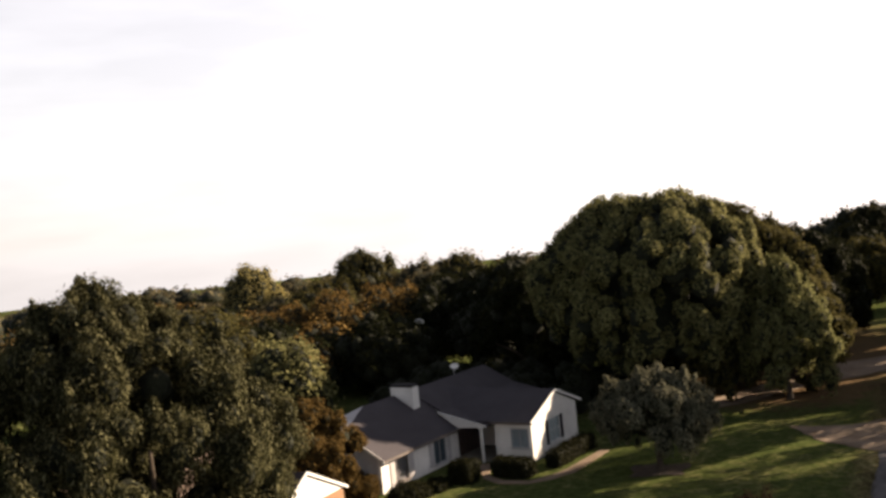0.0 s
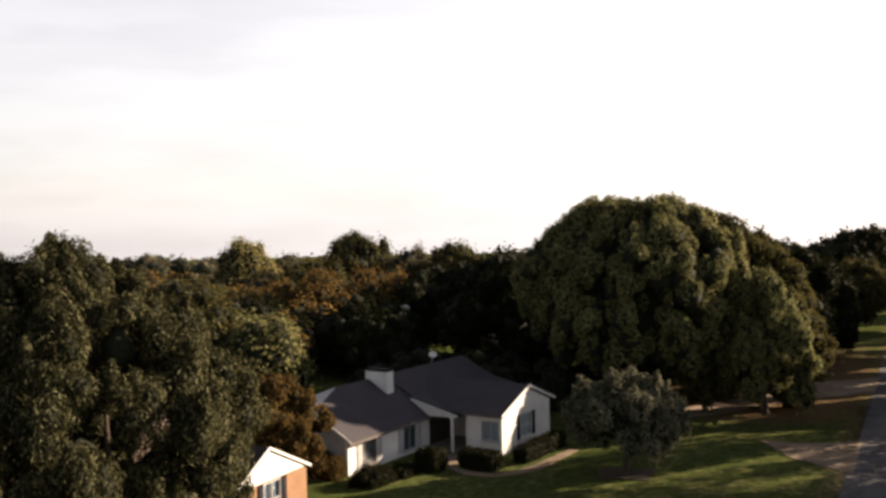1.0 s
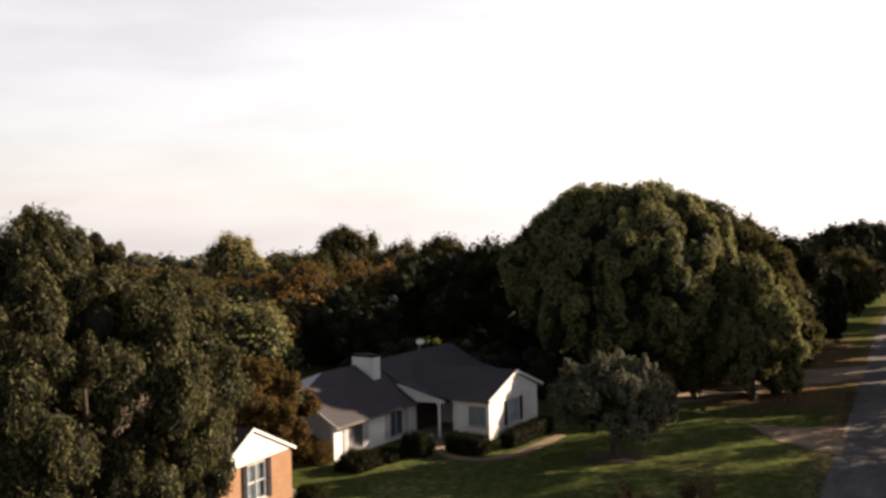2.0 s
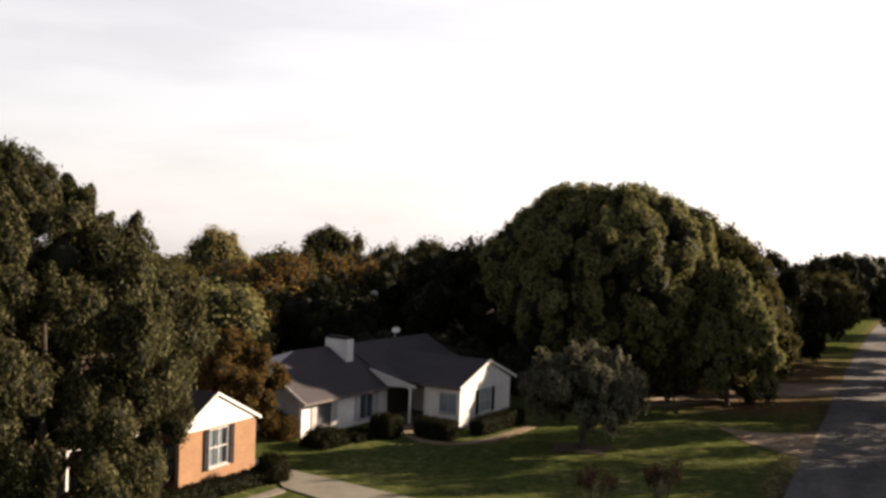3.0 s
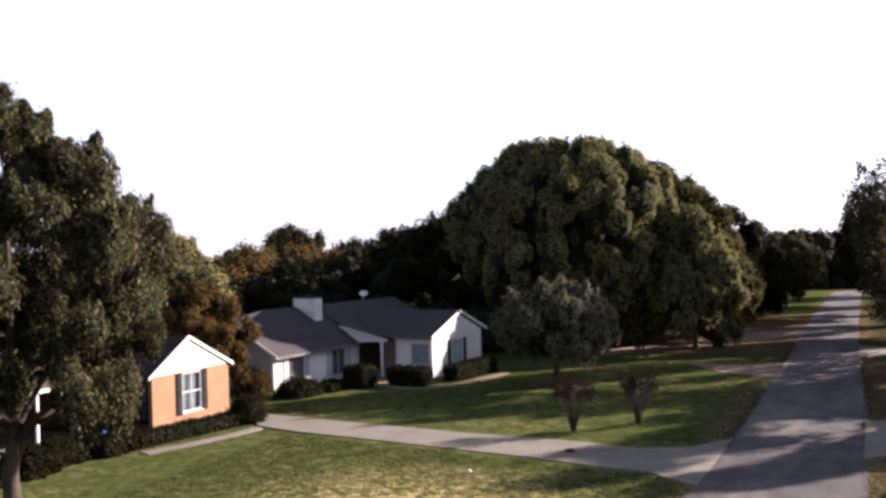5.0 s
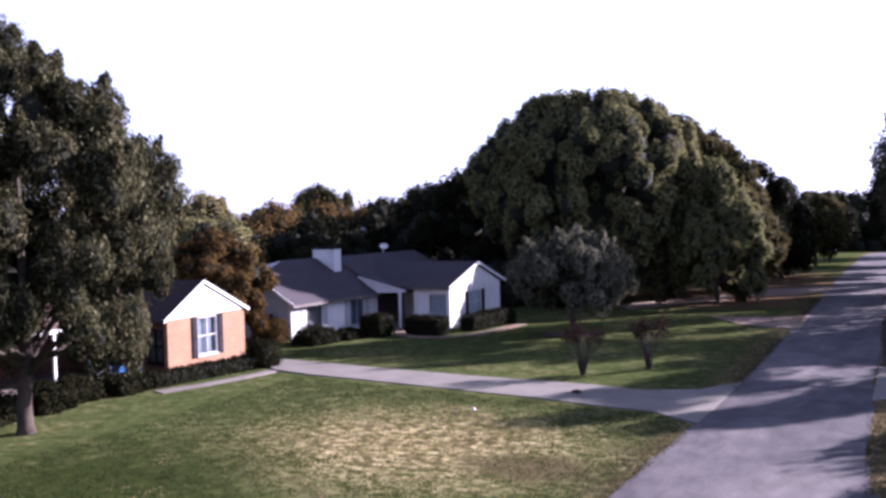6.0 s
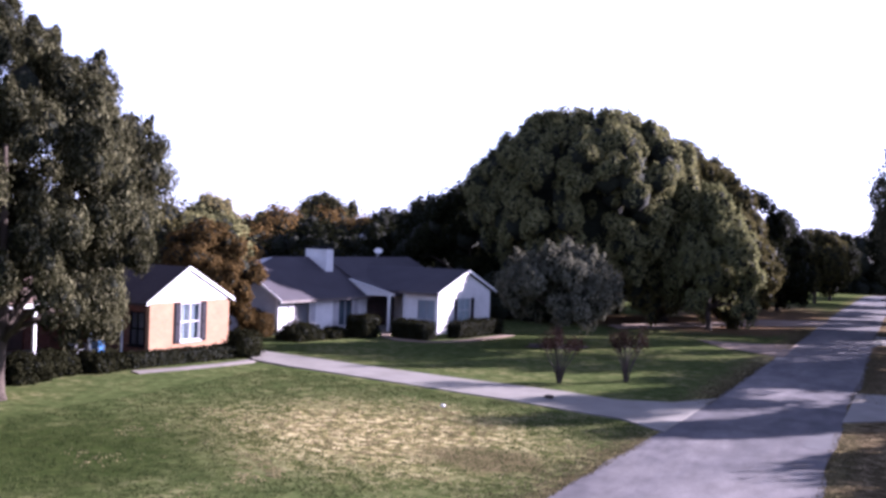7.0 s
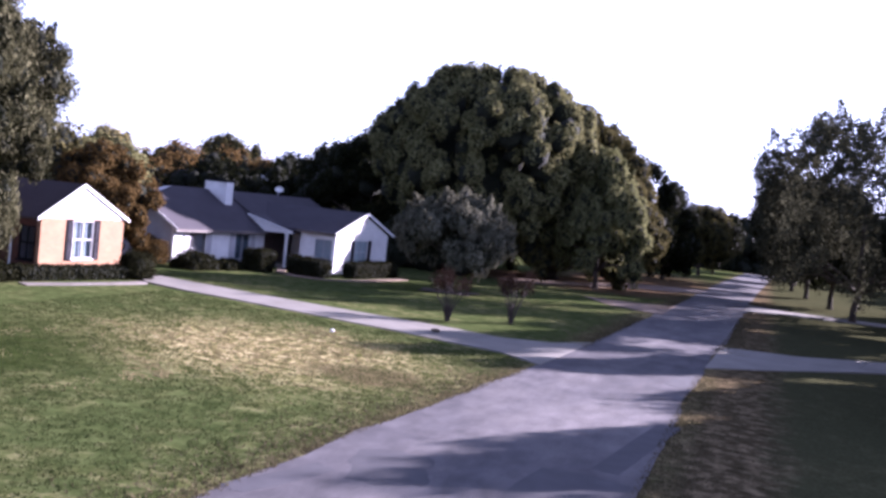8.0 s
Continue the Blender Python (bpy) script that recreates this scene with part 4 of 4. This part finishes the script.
hedge(0.73, 2.34, 41.91, 43.34, 1.12, "upright clipped dark shrub beside the porch", 15, name="shrub", category="shrub", n=13000, leaf=0.075).rotation_euler = (0, 0, LOT_TURN)
hedge(2.81, 5.31, 43.39, 44.82, 0.92, "clipped dark box hedge beside the porch", 16, n=16000, leaf=0.075).rotation_euler = (0, 0, LOT_TURN)
hedge(-4.3, -2.2, 38.3, 39.5, 1.3, "loose russet-brown shrub against the end wall", 18, LEAF_RUSSET, 0.085, "shrub", True, "shrub", n=11000).rotation_euler = (0, 0, LOT_TURN)
hedge(5.62, 6.69, 45.84, 51.20, 0.82, "clipped dark box hedge below the end gable", 17, n=20000, leaf=0.075).rotation_euler = (0, 0, LOT_TURN)
for i, (sx, sy, w, h) in enumerate(((-0.2, 20.2, 1.8, 0.9), (-0.6, 22.1, 1.7, 0.8), (-0.1, 24.0, 1.9, 0.65), (0.1, 25.2, 1.0, 0.5), (-0.5, 17.9, 2.2, 1.0), (-0.4, 15.4, 2.4, 1.0), (-0.5, 12.8, 2.4, 1.0), (-0.3, 10.4, 2.2, 1.0))):
    hedge(sx - w / 2, sx + w / 2, sy - w / 2, sy + w / 2, h, "loose green shrub in the porch bed", 20 + i, LEAF_HEDGE, 0.09, "shrub", True, "shrub", "porch bed shrubs", 9000)


pz = gz(0, 24) + 0.09
bin_ = thing("storage_bin", (-1.3, 25.2, pz), "tall blue plastic bin with white lid on the porch", "bin")
part("body", Mesh().slab([(-1.5, 25.0, pz + 0.95), (-1.1, 25.0, pz + 0.95), (-1.1, 25.4, pz + 0.95), (-1.5, 25.4, pz + 0.95)], 0.95), BLUE, bin_, "", 0.03)
lid = part("lid", Mesh().box(-1.53, -1.07, 24.97, 25.43, pz + 0.95, pz + 1.02), WHITE, bin_, "white plastic lid", 0.02)
part("grip", Mesh().box(-1.06, -1.03, 25.1, 25.3, pz + 0.96, pz + 1.0), WHITE, lid)


def garden_chair(x, y, z):
    """A moulded chair facing the lawn: seat, back, four legs and two arms."""
    root = thing("garden_chair", (x, y, z), "pale grey plastic garden chair on the porch", "chair")
    part("seat", Mesh().box(x - 0.25, x + 0.25, y - 0.25, y + 0.25, z + 0.4, z + 0.45), PLASTIC, root, "", 0.015)
    part("backrest", Mesh().slab([(x - 0.24, y - 0.25, z + 0.45), (x - 0.24, y + 0.25, z + 0.45), (x - 0.34, y + 0.22, z + 0.95), (x - 0.34, y - 0.22, z + 0.95)], 0, way=(-0.04, 0, 0)), PLASTIC, root, "", 0.01)
    for dx in (-0.22, 0.22):
        for dy in (-0.22, 0.22):
            part("leg", Mesh().tube([(x + dx * 1.1, y + dy * 1.1, z), (x + dx, y + dy, z + 0.4)], [0.02, 0.026], 8), PLASTIC, root)
    for dy in (-0.25, 0.25):
        part("armrest", Mesh().tube([(x + 0.2, y + dy, z + 0.44), (x + 0.18, y + dy, z + 0.64), (x - 0.27, y + dy, z + 0.66)], [0.02, 0.025, 0.02], 6), PLASTIC, root)


garden_chair(-2.6, 25.35, pz)

# ---- trees ----
tree(2.35, 17.1, 13.7, 6.9, LEAF_OAK, "tall oak with drooping grey-green leaves on the lawn", 31, fill=0.32, base=1.9, n=380000, leaf=0.085, lump=0.5, count=620, shape=[(0, 0.56), (0.09, 0.7), (0.27, 0.85), (0.48, 0.95), (0.59, 0.9), (0.8, 0.62), (0.94, 0.34), (1, 0.1)], trunk=0.24, droop=0.6, spikes=130, squash=1.4, lean=(-2.6, 0.9), fuzz=1.5, even=0.75, outward=0.5)
tree(12.2, 46.0, 5.6, 3.4, LEAF_GREY, "low round tree with grey-green leaves on the lawn", 32, base=1.6, n=64000, leaf=0.1, lump=0.44, count=240, shape=[(0, 0.85), (0.2, 1.0), (0.5, 0.97), (0.75, 0.76), (0.9, 0.48), (1, 0.2)], trunk=0.17, spikes=120, squash=1.2, fuzz=1.4, even=0.5, outward=0.5)
tree(7.8, 65.4, 16.0, 8.8, LEAF_BIG, "huge broad dome-shaped shade tree beside the white house", 33, fill=1.05, base=3.2, n=290000, leaf=0.15, lump=0.5, count=1500, shape=[(0, 0.7), (0.2, 0.86), (0.38, 0.95), (0.56, 1.0), (0.72, 0.94), (0.84, 0.74), (0.95, 0.5), (1, 0.34)], trunk=0.55, squash=1.6, fuzz=0.7, even=0.8, outward=0.75)
tree(12.3, 72.3, 14.6, 9.2, LEAF_OLIVE, "broad shade tree with browning top", 34, base=0.2, n=120000, leaf=0.19, lump=0.74, count=640, shape="dome", trunk=0.5, squash=1.3, even=0.4, outward=0.4)
tree(-4.0, 72.0, 11.0, 6.0, LEAF_DARK, "dark leafy tree behind the white house", 35, base=0.6, n=30000, leaf=0.24, lump=1.0, count=110, shape="round", trunk=0.35)
tree(17.3, 65.3, 10.2, 3.6, LEAF_FRESH, "upright leafy tree standing on bare earth", 36, base=1.3, n=80000, leaf=0.13, lump=0.5, count=330, shape=[(0, 0.85), (0.2, 1.0), (0.45, 0.95), (0.65, 0.75), (0.85, 0.45), (1, 0.15)], trunk=0.2, squash=1.6, spikes=60, fuzz=1.2, even=0.7, outward=0.7)
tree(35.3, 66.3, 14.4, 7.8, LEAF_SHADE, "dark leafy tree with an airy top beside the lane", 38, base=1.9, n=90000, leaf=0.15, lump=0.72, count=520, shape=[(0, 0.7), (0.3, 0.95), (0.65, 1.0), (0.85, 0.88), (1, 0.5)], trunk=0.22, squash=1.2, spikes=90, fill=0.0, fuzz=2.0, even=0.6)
tree(-4.4, 36.0, 6.4, 2.8, LEAF_RUSSET, "russet autumn tree between the two houses", 37, base=0.4, n=34000, leaf=0.12, lump=0.46, count=150, shape="round", trunk=0.14)


blot("mulch_bed", 12.15, 45.9, 1.5, 1.2, 0.05, MULCH, "dark mulch ring round the small tree", "mulch bed", 13, 0.2, rough=0.3)


def myrtle(x, y, h, seed):
    """Several bare stems in a vase, under a thin cap of dull red leaves."""
    rng = np.random.default_rng(seed)
    z0 = gz(x, y)
    root = thing("crape_myrtle", (x, y, z0), "small multi-stemmed shrub with bare stems and thin reddish leaves", "shrub", "lawn shrubs")
    twigs = []
    for i in range(9):
        a = math.tau * i / 9 + rng.uniform(-0.3, 0.3)
        r = h * rng.uniform(0.1, 0.26)
        fork = Vector((x + r * math.cos(a), y + r * math.sin(a), z0 + h * rng.uniform(0.45, 0.6)))
        part("stem", Mesh().tube([(x + 0.05 * math.cos(a), y + 0.05 * math.sin(a), z0 - 0.05), (x + r * 0.45 * math.cos(a), y + r * 0.45 * math.sin(a), z0 + h * 0.28), fork], [0.036, 0.03, 0.02], 6), STEM, root)
        for k in range(3):
            b = a + rng.uniform(-0.9, 0.9)
            reach = h * rng.uniform(0.06, 0.2)
            tip = fork + Vector((reach * math.cos(b), reach * math.sin(b), h * rng.uniform(0.2, 0.42)))
            part("twig", Mesh().tube([fork, fork.lerp(tip, 0.5) + Vector((0, 0, 0.03)), tip], [0.015, 0.011, 0.006], 5), STEM, root)
            twigs.append((fork, tip))
    cs = np.array([f.lerp(t, u) - Vector((x, y, z0)) for f, t in twigs for u in (0.65, 0.85, 1.05)])
    rs = h * rng.uniform(0.045, 0.085, len(cs))
    pts, nr, core = lumps(rng, cs, rs, 1700, 0.05, 1.2, 0.2, 1.6)
    part("crown", leaf_mesh("crown", pts, nr, 0.055, [LEAF_RED, CORE], rng), [LEAF_RED, CORE], root, "thin dull red leaves")


def white_stand_in(x, y, z):
    """A shallow white bowl tilted on a thin pole."""
    z0 = gz(x, y)
    root = thing("white_spot_stand_in", (x, y, z0), "white bowl on a thin pole standing in for an unidentified white spot", "dish antenna")
    part("pole", Mesh().tube([(x, y, z0 - 0.2), (x, y, z0 + 2.0), (x, y, z)], [0.05, 0.05, 0.04], 8), METAL, root, "grey metal pole")
    bowl = Mesh()
    rows = [[(x + r * math.cos(math.tau * k / 14), y - 0.08 + 0.3 * r * r - 0.35 * r * math.sin(math.tau * k / 14) - lift, z + 0.62 * r * math.sin(math.tau * k / 14)) for k in range(14)] for r, lift in ((0.05, 0.0), (0.28, 0.0), (0.5, 0.0), (0.5, -0.04), (0.28, -0.05), (0.05, -0.05))]
    bowl.add([q for ring in rows for q in ring], [(a * 14 + k, a * 14 + (k + 1) % 14, (a + 1) * 14 + (k + 1) % 14, (a + 1) * 14 + k) for a in range(5) for k in range(14)])
    part("bowl", bowl, WHITE, root, "white painted bowl", smooth=True)


# stand-in for a small white spot in the woods; bowl and pole are invented
white_stand_in(-18.7, 77.7, 5.5)
myrtle(16.5, 32.9, 2.2, 41)
myrtle(18.8, 34.95, 2.3, 42)
ball = Mesh()
bv, bf = ICO_V * 0.085 * np.array([1.2, 1, 0.8]) + np.array([15.0, 24.6, gz(15, 25) + 0.1]), ICO_F
ball.add([tuple(p) for p in bv], [tuple(int(i) for i in f) for f in bf])
alone("white_ball", ball, WHITE, "small white ball lying on the dry grass", "ball", smooth=True)

clod = Mesh()
cv = ICO_V * np.array([0.24, 0.12, 0.09]) * np.random.default_rng(5).uniform(0.75, 1.2, (len(ICO_V), 1)) + np.array([17.4, 28.8, gz(14, 31) + 0.09])
clod.add([tuple(p) for p in cv], [tuple(int(i) for i in f) for f in ICO_F])
alone("leaf_heap", clod, MULCH, "small heap of dark dead leaves on the driveway", "leaf heap")

# woods behind the houses: x, y, height, radius, leaves, label
WOODS = [
    (-71, 120, 12.4, 5.5, LEAF_YELLOW, "yellowing tree in the woods behind the houses"),
    (-54, 127, 13.2, 6.0, LEAF_OLIVE, "tall olive-green tree in the woods"),
    (-34, 86, 8.6, 6.0, LEAF_BROWN, "russet autumn tree in the woods"),
    (-30, 93, 8.6, 6.0, LEAF_BROWN, "russet autumn tree in the woods"),
    (-40, 84, 7.4, 5.5, LEAF_BROWN, "russet autumn tree in the woods"),
    (-48, 104, 9.0, 7.0, LEAF_OLIVE, "olive-green tree in the woods"),
    (-83, 150, 8.2, 9.0, LEAF_HAZED, "olive-green tree in the far woods"),
    (-43, 130, 10.6, 8.0, LEAF_HAZED, "olive-green tree in the far woods"),
    (-31, 116, 11.2, 7.0, LEAF_OLIVE, "olive-green tree in the woods"),
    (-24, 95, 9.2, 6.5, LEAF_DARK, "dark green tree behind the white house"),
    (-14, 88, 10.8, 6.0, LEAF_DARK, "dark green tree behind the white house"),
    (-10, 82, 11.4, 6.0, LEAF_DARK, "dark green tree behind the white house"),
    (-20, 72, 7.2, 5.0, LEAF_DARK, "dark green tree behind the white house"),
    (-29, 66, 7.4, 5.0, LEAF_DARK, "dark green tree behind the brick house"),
    (-24.5, 56, 7.6, 3.6, LEAF_OLIVE, "olive-green tree behind the brick house"),
    (-19.5, 55, 6.9, 3.2, LEAF_BIG, "leafy green tree behind the brick house"),
    (-36, 60, 7.4, 5.0, LEAF_DARK, "dark green tree behind the brick house"),
    (-22, 44, 6.8, 4.0, LEAF_DARK, "dark green tree behind the brick house"),
    (-46, 78, 8.2, 6.5, LEAF_OLIVE, "olive-green tree in the woods"),
    (15.8, 88, 12.6, 5.6, LEAF_DARK, "dark green tree beside the lane"),
    (19.0, 97, 10.0, 4.2, LEAF_DARK, "dark green tree beside the lane"),
    (21.2, 119, 9.2, 3.4, LEAF_OLIVE, "olive-green tree beside the lane"),
    (22.5, 128, 8.6, 3.2, LEAF_DARK, "dark green tree beside the lane"),
    (19.0, 150, 10.0, 6.0, LEAF_DARK, "dark green tree beside the lane"),
    (19.5, 220, 14.0, 5.0, LEAF_DARK, "dark green tree at the lane's far end"),
    (41.0, 225, 13.0, 8.0, LEAF_DARK, "dark green tree at the lane's far end"),
    (31.0, 246, 16.0, 8.0, LEAF_DARK, "dark green tree at the lane's far end"),
    (43.0, 276, 13.0, 9.0, LEAF_DARK, "dark green tree at the lane's far end"),
    (20.0, 240, 14.0, 8.0, LEAF_OLIVE, "olive-green tree at the lane's far end"),
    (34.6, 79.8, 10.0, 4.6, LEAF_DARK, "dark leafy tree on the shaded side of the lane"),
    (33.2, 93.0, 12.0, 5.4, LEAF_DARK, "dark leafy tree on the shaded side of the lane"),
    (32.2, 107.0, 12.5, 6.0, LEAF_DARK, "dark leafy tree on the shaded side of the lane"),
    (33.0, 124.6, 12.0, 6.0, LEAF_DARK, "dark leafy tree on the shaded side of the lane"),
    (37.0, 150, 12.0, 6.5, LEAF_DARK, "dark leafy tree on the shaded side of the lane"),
    # the next five stand out of view, added only for their shadows
    (41.5, 49.5, 12.0, 6.0, LEAF_DARK, "dark unseen tree added to shade the lane and verge"),
    (41.0, 58.5, 11.0, 5.0, LEAF_DARK, "dark unseen tree added to shade the lane and verge"),
    (41.5, 35.5, 6.6, 4.2, LEAF_DARK, "small dark unseen tree added to shade the lane and verge"),
    (40.5, 28.5, 8.5, 3.6, LEAF_DARK, "dark unseen tree added to shade the lane and verge"),
    (37.4, 25.0, 5.0, 3.0, LEAF_DARK, "small dark unseen tree added to shade the lane and verge"),
]
for i, (x, y, h, r, mat, label) in enumerate(WOODS):
    near = abs(x - 27) < 25
    tree(x, y, h, r, mat, label, 100 + i, base=min(1.9, h * 0.2) if x > 20 and y < 200 else 0.4, n=20000, leaf=0.22 if near else 0.26, lump=0.85 if near else 1.2, count=130 if near else 190,
         fuzz=1.0 if near else 1.4, fill=0.56 if near else 0.8, trunk=0.2, shape="oval" if i % 3 == 2 else "round", group="woods", squash=1.2)


def canopy(name, n, place, r0, r1, mat, seed, label, leaf, leaves):
    """Wooded ground too dense to count: heaped crowns at the places that place(rng) gives."""
    rng = np.random.default_rng(seed)
    cs, rs = [], []
    while len(cs) < n * 6:
        spot = place(rng)
        if spot is None:
            continue
        x, y, h, w = spot
        for j in range(6):
            a, d = rng.uniform(0, math.tau), w * rng.uniform(0.1, 0.75)
            r = rng.uniform(r0, r1)
            cs.append((x + d * math.cos(a), y + d * math.sin(a), gz(x, y) + max(r * 0.5, (h - r) * (1 - 0.5 * (d / w) ** 2) * rng.uniform(0.55, 1.0))))
            rs.append(r)
    cs, rs = np.array(cs), np.array(rs)
    pick = rng.choice(len(cs), leaves)
    way = rng.normal(0, 1, (leaves, 3))
    way[:, 2] = np.abs(way[:, 2]) * 1.1 - 0.3
    way /= np.linalg.norm(way, axis=1, keepdims=True)
    pts = cs[pick] + way * (rs[pick] * rng.uniform(0.85, 1.1, leaves))[:, None]
    cv = np.concatenate([c + ICO_V * r * 0.86 * rng.uniform(0.85, 1.1, (len(ICO_V), 1)) for c, r in zip(cs, rs)])
    cf = np.concatenate([ICO_F + len(ICO_V) * i for i in range(len(cs))])
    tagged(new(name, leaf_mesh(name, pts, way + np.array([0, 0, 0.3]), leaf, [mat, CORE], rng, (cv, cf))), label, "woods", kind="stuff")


def back_lot(rng):
    x, y = rng.uniform(-120, -26), rng.uniform(60, 175)
    if x > -40 and y < 62 or y < 60 - (x + 26) * 0.2 or -x < 20 + (y - 60) * 0.1:
        return None
    return x, y, rng.uniform(5.0, 7.2) + 0.014 * (y - 60), rng.uniform(3.5, 6.0)


def all_round(rng):
    a, d = rng.uniform(0, math.tau), rng.uniform(190, 380)
    x, y = 10 + d * math.cos(a), 60 + d * math.sin(a)
    return None if 20 < x < 70 and 0 < y < 262 else (x, y, rng.uniform(9, 11) + 0.012 * (d - 190), rng.uniform(6, 10))


canopy("back_woods", 80, back_lot, 1.6, 2.8, LEAF_HAZED, 71, "olive-green woods behind the houses", 0.5, 26000)
canopy("back_woods", 60, back_lot, 1.6, 2.8, LEAF_BROWN, 72, "russet autumn woods behind the houses", 0.5, 20000)
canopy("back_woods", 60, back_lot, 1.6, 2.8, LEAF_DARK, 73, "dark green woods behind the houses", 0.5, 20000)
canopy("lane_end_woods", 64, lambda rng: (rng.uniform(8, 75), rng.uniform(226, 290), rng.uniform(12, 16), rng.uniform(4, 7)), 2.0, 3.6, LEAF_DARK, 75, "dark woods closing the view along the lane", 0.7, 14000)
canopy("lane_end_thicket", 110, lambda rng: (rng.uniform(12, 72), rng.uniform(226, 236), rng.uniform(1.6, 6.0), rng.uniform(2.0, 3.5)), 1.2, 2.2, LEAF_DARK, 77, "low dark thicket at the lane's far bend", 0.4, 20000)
# filler: dark growth put where only shade lies behind the white house
canopy("shade_filler", 70, lambda rng: (rng.uniform(-15, 9.0), rng.uniform(60.5, 68), rng.uniform(2.4, 4.4), rng.uniform(1.4, 2.2)), 0.8, 1.5, LEAF_DARK, 78, "near-black undergrowth added to fill the shade behind the white house", 0.2, 16000)
# out-of-view thicket, added so that its shadow covers the far verge
canopy("shade_thicket", 60, lambda rng: (rng.uniform(46, 60), rng.uniform(68, 150), rng.uniform(6.0, 8.0), rng.uniform(2.5, 4.0)), 1.3, 2.3, LEAF_DARK, 76, "dense unseen thicket added to shade the ground beside the lane", 0.4, 16000)
canopy("far_woods", 330, all_round, 3.0, 5.5, LEAF_HAZED, 74, "distant belt of olive and brown woods", 1.1, 40000)


# ---- grass tufts on the near lawn ----
def tufts(name, n, mat, seed, label, dry, area=(5.0, 22.5, 3.0, 31.0), size=0.06):
    """Short upright blades, thickest where the lawn is green or, for the dry ones, where it is parched."""
    rng = np.random.default_rng(seed)
    xs, ys = rng.uniform(area[0], area[1], n * 3), rng.uniform(area[2], area[3], n * 3)
    keep = []
    for i in range(n * 3):
        x, y = float(xs[i]), float(ys[i])
        d = math.hypot((x - 15.0) / 6.4, (y - 19.9) / 6.2) + 0.9 * noise.noise((x * 0.5, y * 0.5, 3.0))
        edge = np.interp(y, [q[1] for q in LANE_L], [q[0] for q in LANE_L])
        path = 30.2 - (x - 3.1) * 0.21 - 0.5
        if x > edge - 0.3 or y > path:
            continue
        share = min(1.0, max(0.0, (1.15 - d) / 0.7))
        want = rng.random() < (share ** 2.5 if dry else 1 - 0.85 * share)
        if want and noise.noise((x * (3.4 if dry else 1.7), y * (3.4 if dry else 1.7), 9.0)) > (0.02 if dry else -0.3):
            keep.append(i)
        if len(keep) >= n:
            break
    xs, ys = xs[keep], ys[keep]
    k = len(keep)
    h = size * rng.uniform(0.5, 1.4, k)
    a = rng.uniform(0, math.tau, k)
    z = np.full(k, -0.1) + np.array([lumpy(float(x), float(y)) for x, y in zip(xs, ys)])
    w, lx, ly = size * 0.45, rng.normal(0, 0.6, k) * h, rng.normal(0, 0.6, k) * h
    p = np.stack([np.stack([xs - w * np.cos(a), ys - w * np.sin(a), z - 0.01], 1), np.stack([xs + w * np.cos(a), ys + w * np.sin(a), z - 0.01], 1),
                  np.stack([xs + lx, ys + ly, z + h], 1)], 1).reshape(-1, 3)
    me = bpy.data.meshes.new(name)
    me.from_pydata(p.tolist(), [], np.arange(3 * k).reshape(-1, 3).tolist())
    me.materials.append(mat)
    tagged(new(name, me), label, "grass", kind="stuff")


tufts("lawn_grass", 60000, BLADE, 81, "short green lawn grass", False, size=0.045)
def verge_tufts(name, n, mat, seed, label):
    """Ragged dry blades that overhang both edges of the lane."""
    rng = np.random.default_rng(seed)
    rows = []
    ly, lx = [q[1] for q in LANE_L], [q[0] for q in LANE_L]
    ry, rx = [q[1] for q in LANE_R], [q[0] for q in LANE_R]
    ys = rng.uniform(4, 75, n)
    side = rng.random(n) < 0.6
    xs = np.where(side, np.interp(ys, ly, lx) - rng.exponential(0.55, n) + 0.12, np.interp(ys, ry, rx) + rng.exponential(0.55, n) - 0.12)
    z = np.array([gz(float(x), float(y)) + lumpy(float(x), float(y)) for x, y in zip(xs, ys)])
    drives = ((side & (ys > 23.5) & (ys < 31)) | (side & (ys > 46.5) & (ys < 55)) | (side & (ys > 71.5)) | (~side & (ys > 28) & (ys < 35.5)) | (~side & (ys > 57) & (ys < 66)))
    xs, ys, z, n = xs[~drives], ys[~drives], z[~drives], int((~drives).sum())
    h, a, w = 0.06 * rng.uniform(0.5, 1.4, n), rng.uniform(0, math.tau, n), 0.022
    p = np.stack([np.stack([xs - w * np.cos(a), ys - w * np.sin(a), z - 0.01], 1), np.stack([xs + w * np.cos(a), ys + w * np.sin(a), z - 0.01], 1),
                  np.stack([xs + rng.normal(0, 0.05, n), ys + rng.normal(0, 0.05, n), z + h], 1)], 1).reshape(-1, 3)
    me = bpy.data.meshes.new(name)
    me.from_pydata(p.tolist(), [], np.arange(3 * n).reshape(-1, 3).tolist())
    me.materials.append(mat)
    tagged(new(name, me), label, "grass", kind="stuff")


verge_tufts("verge_grass", 34000, VERGE, 83, "dry straw-coloured grass along the lane's edges")
tufts("dry_grass", 52000, STRAW, 82, "short parched straw-coloured grass", True, size=0.05)
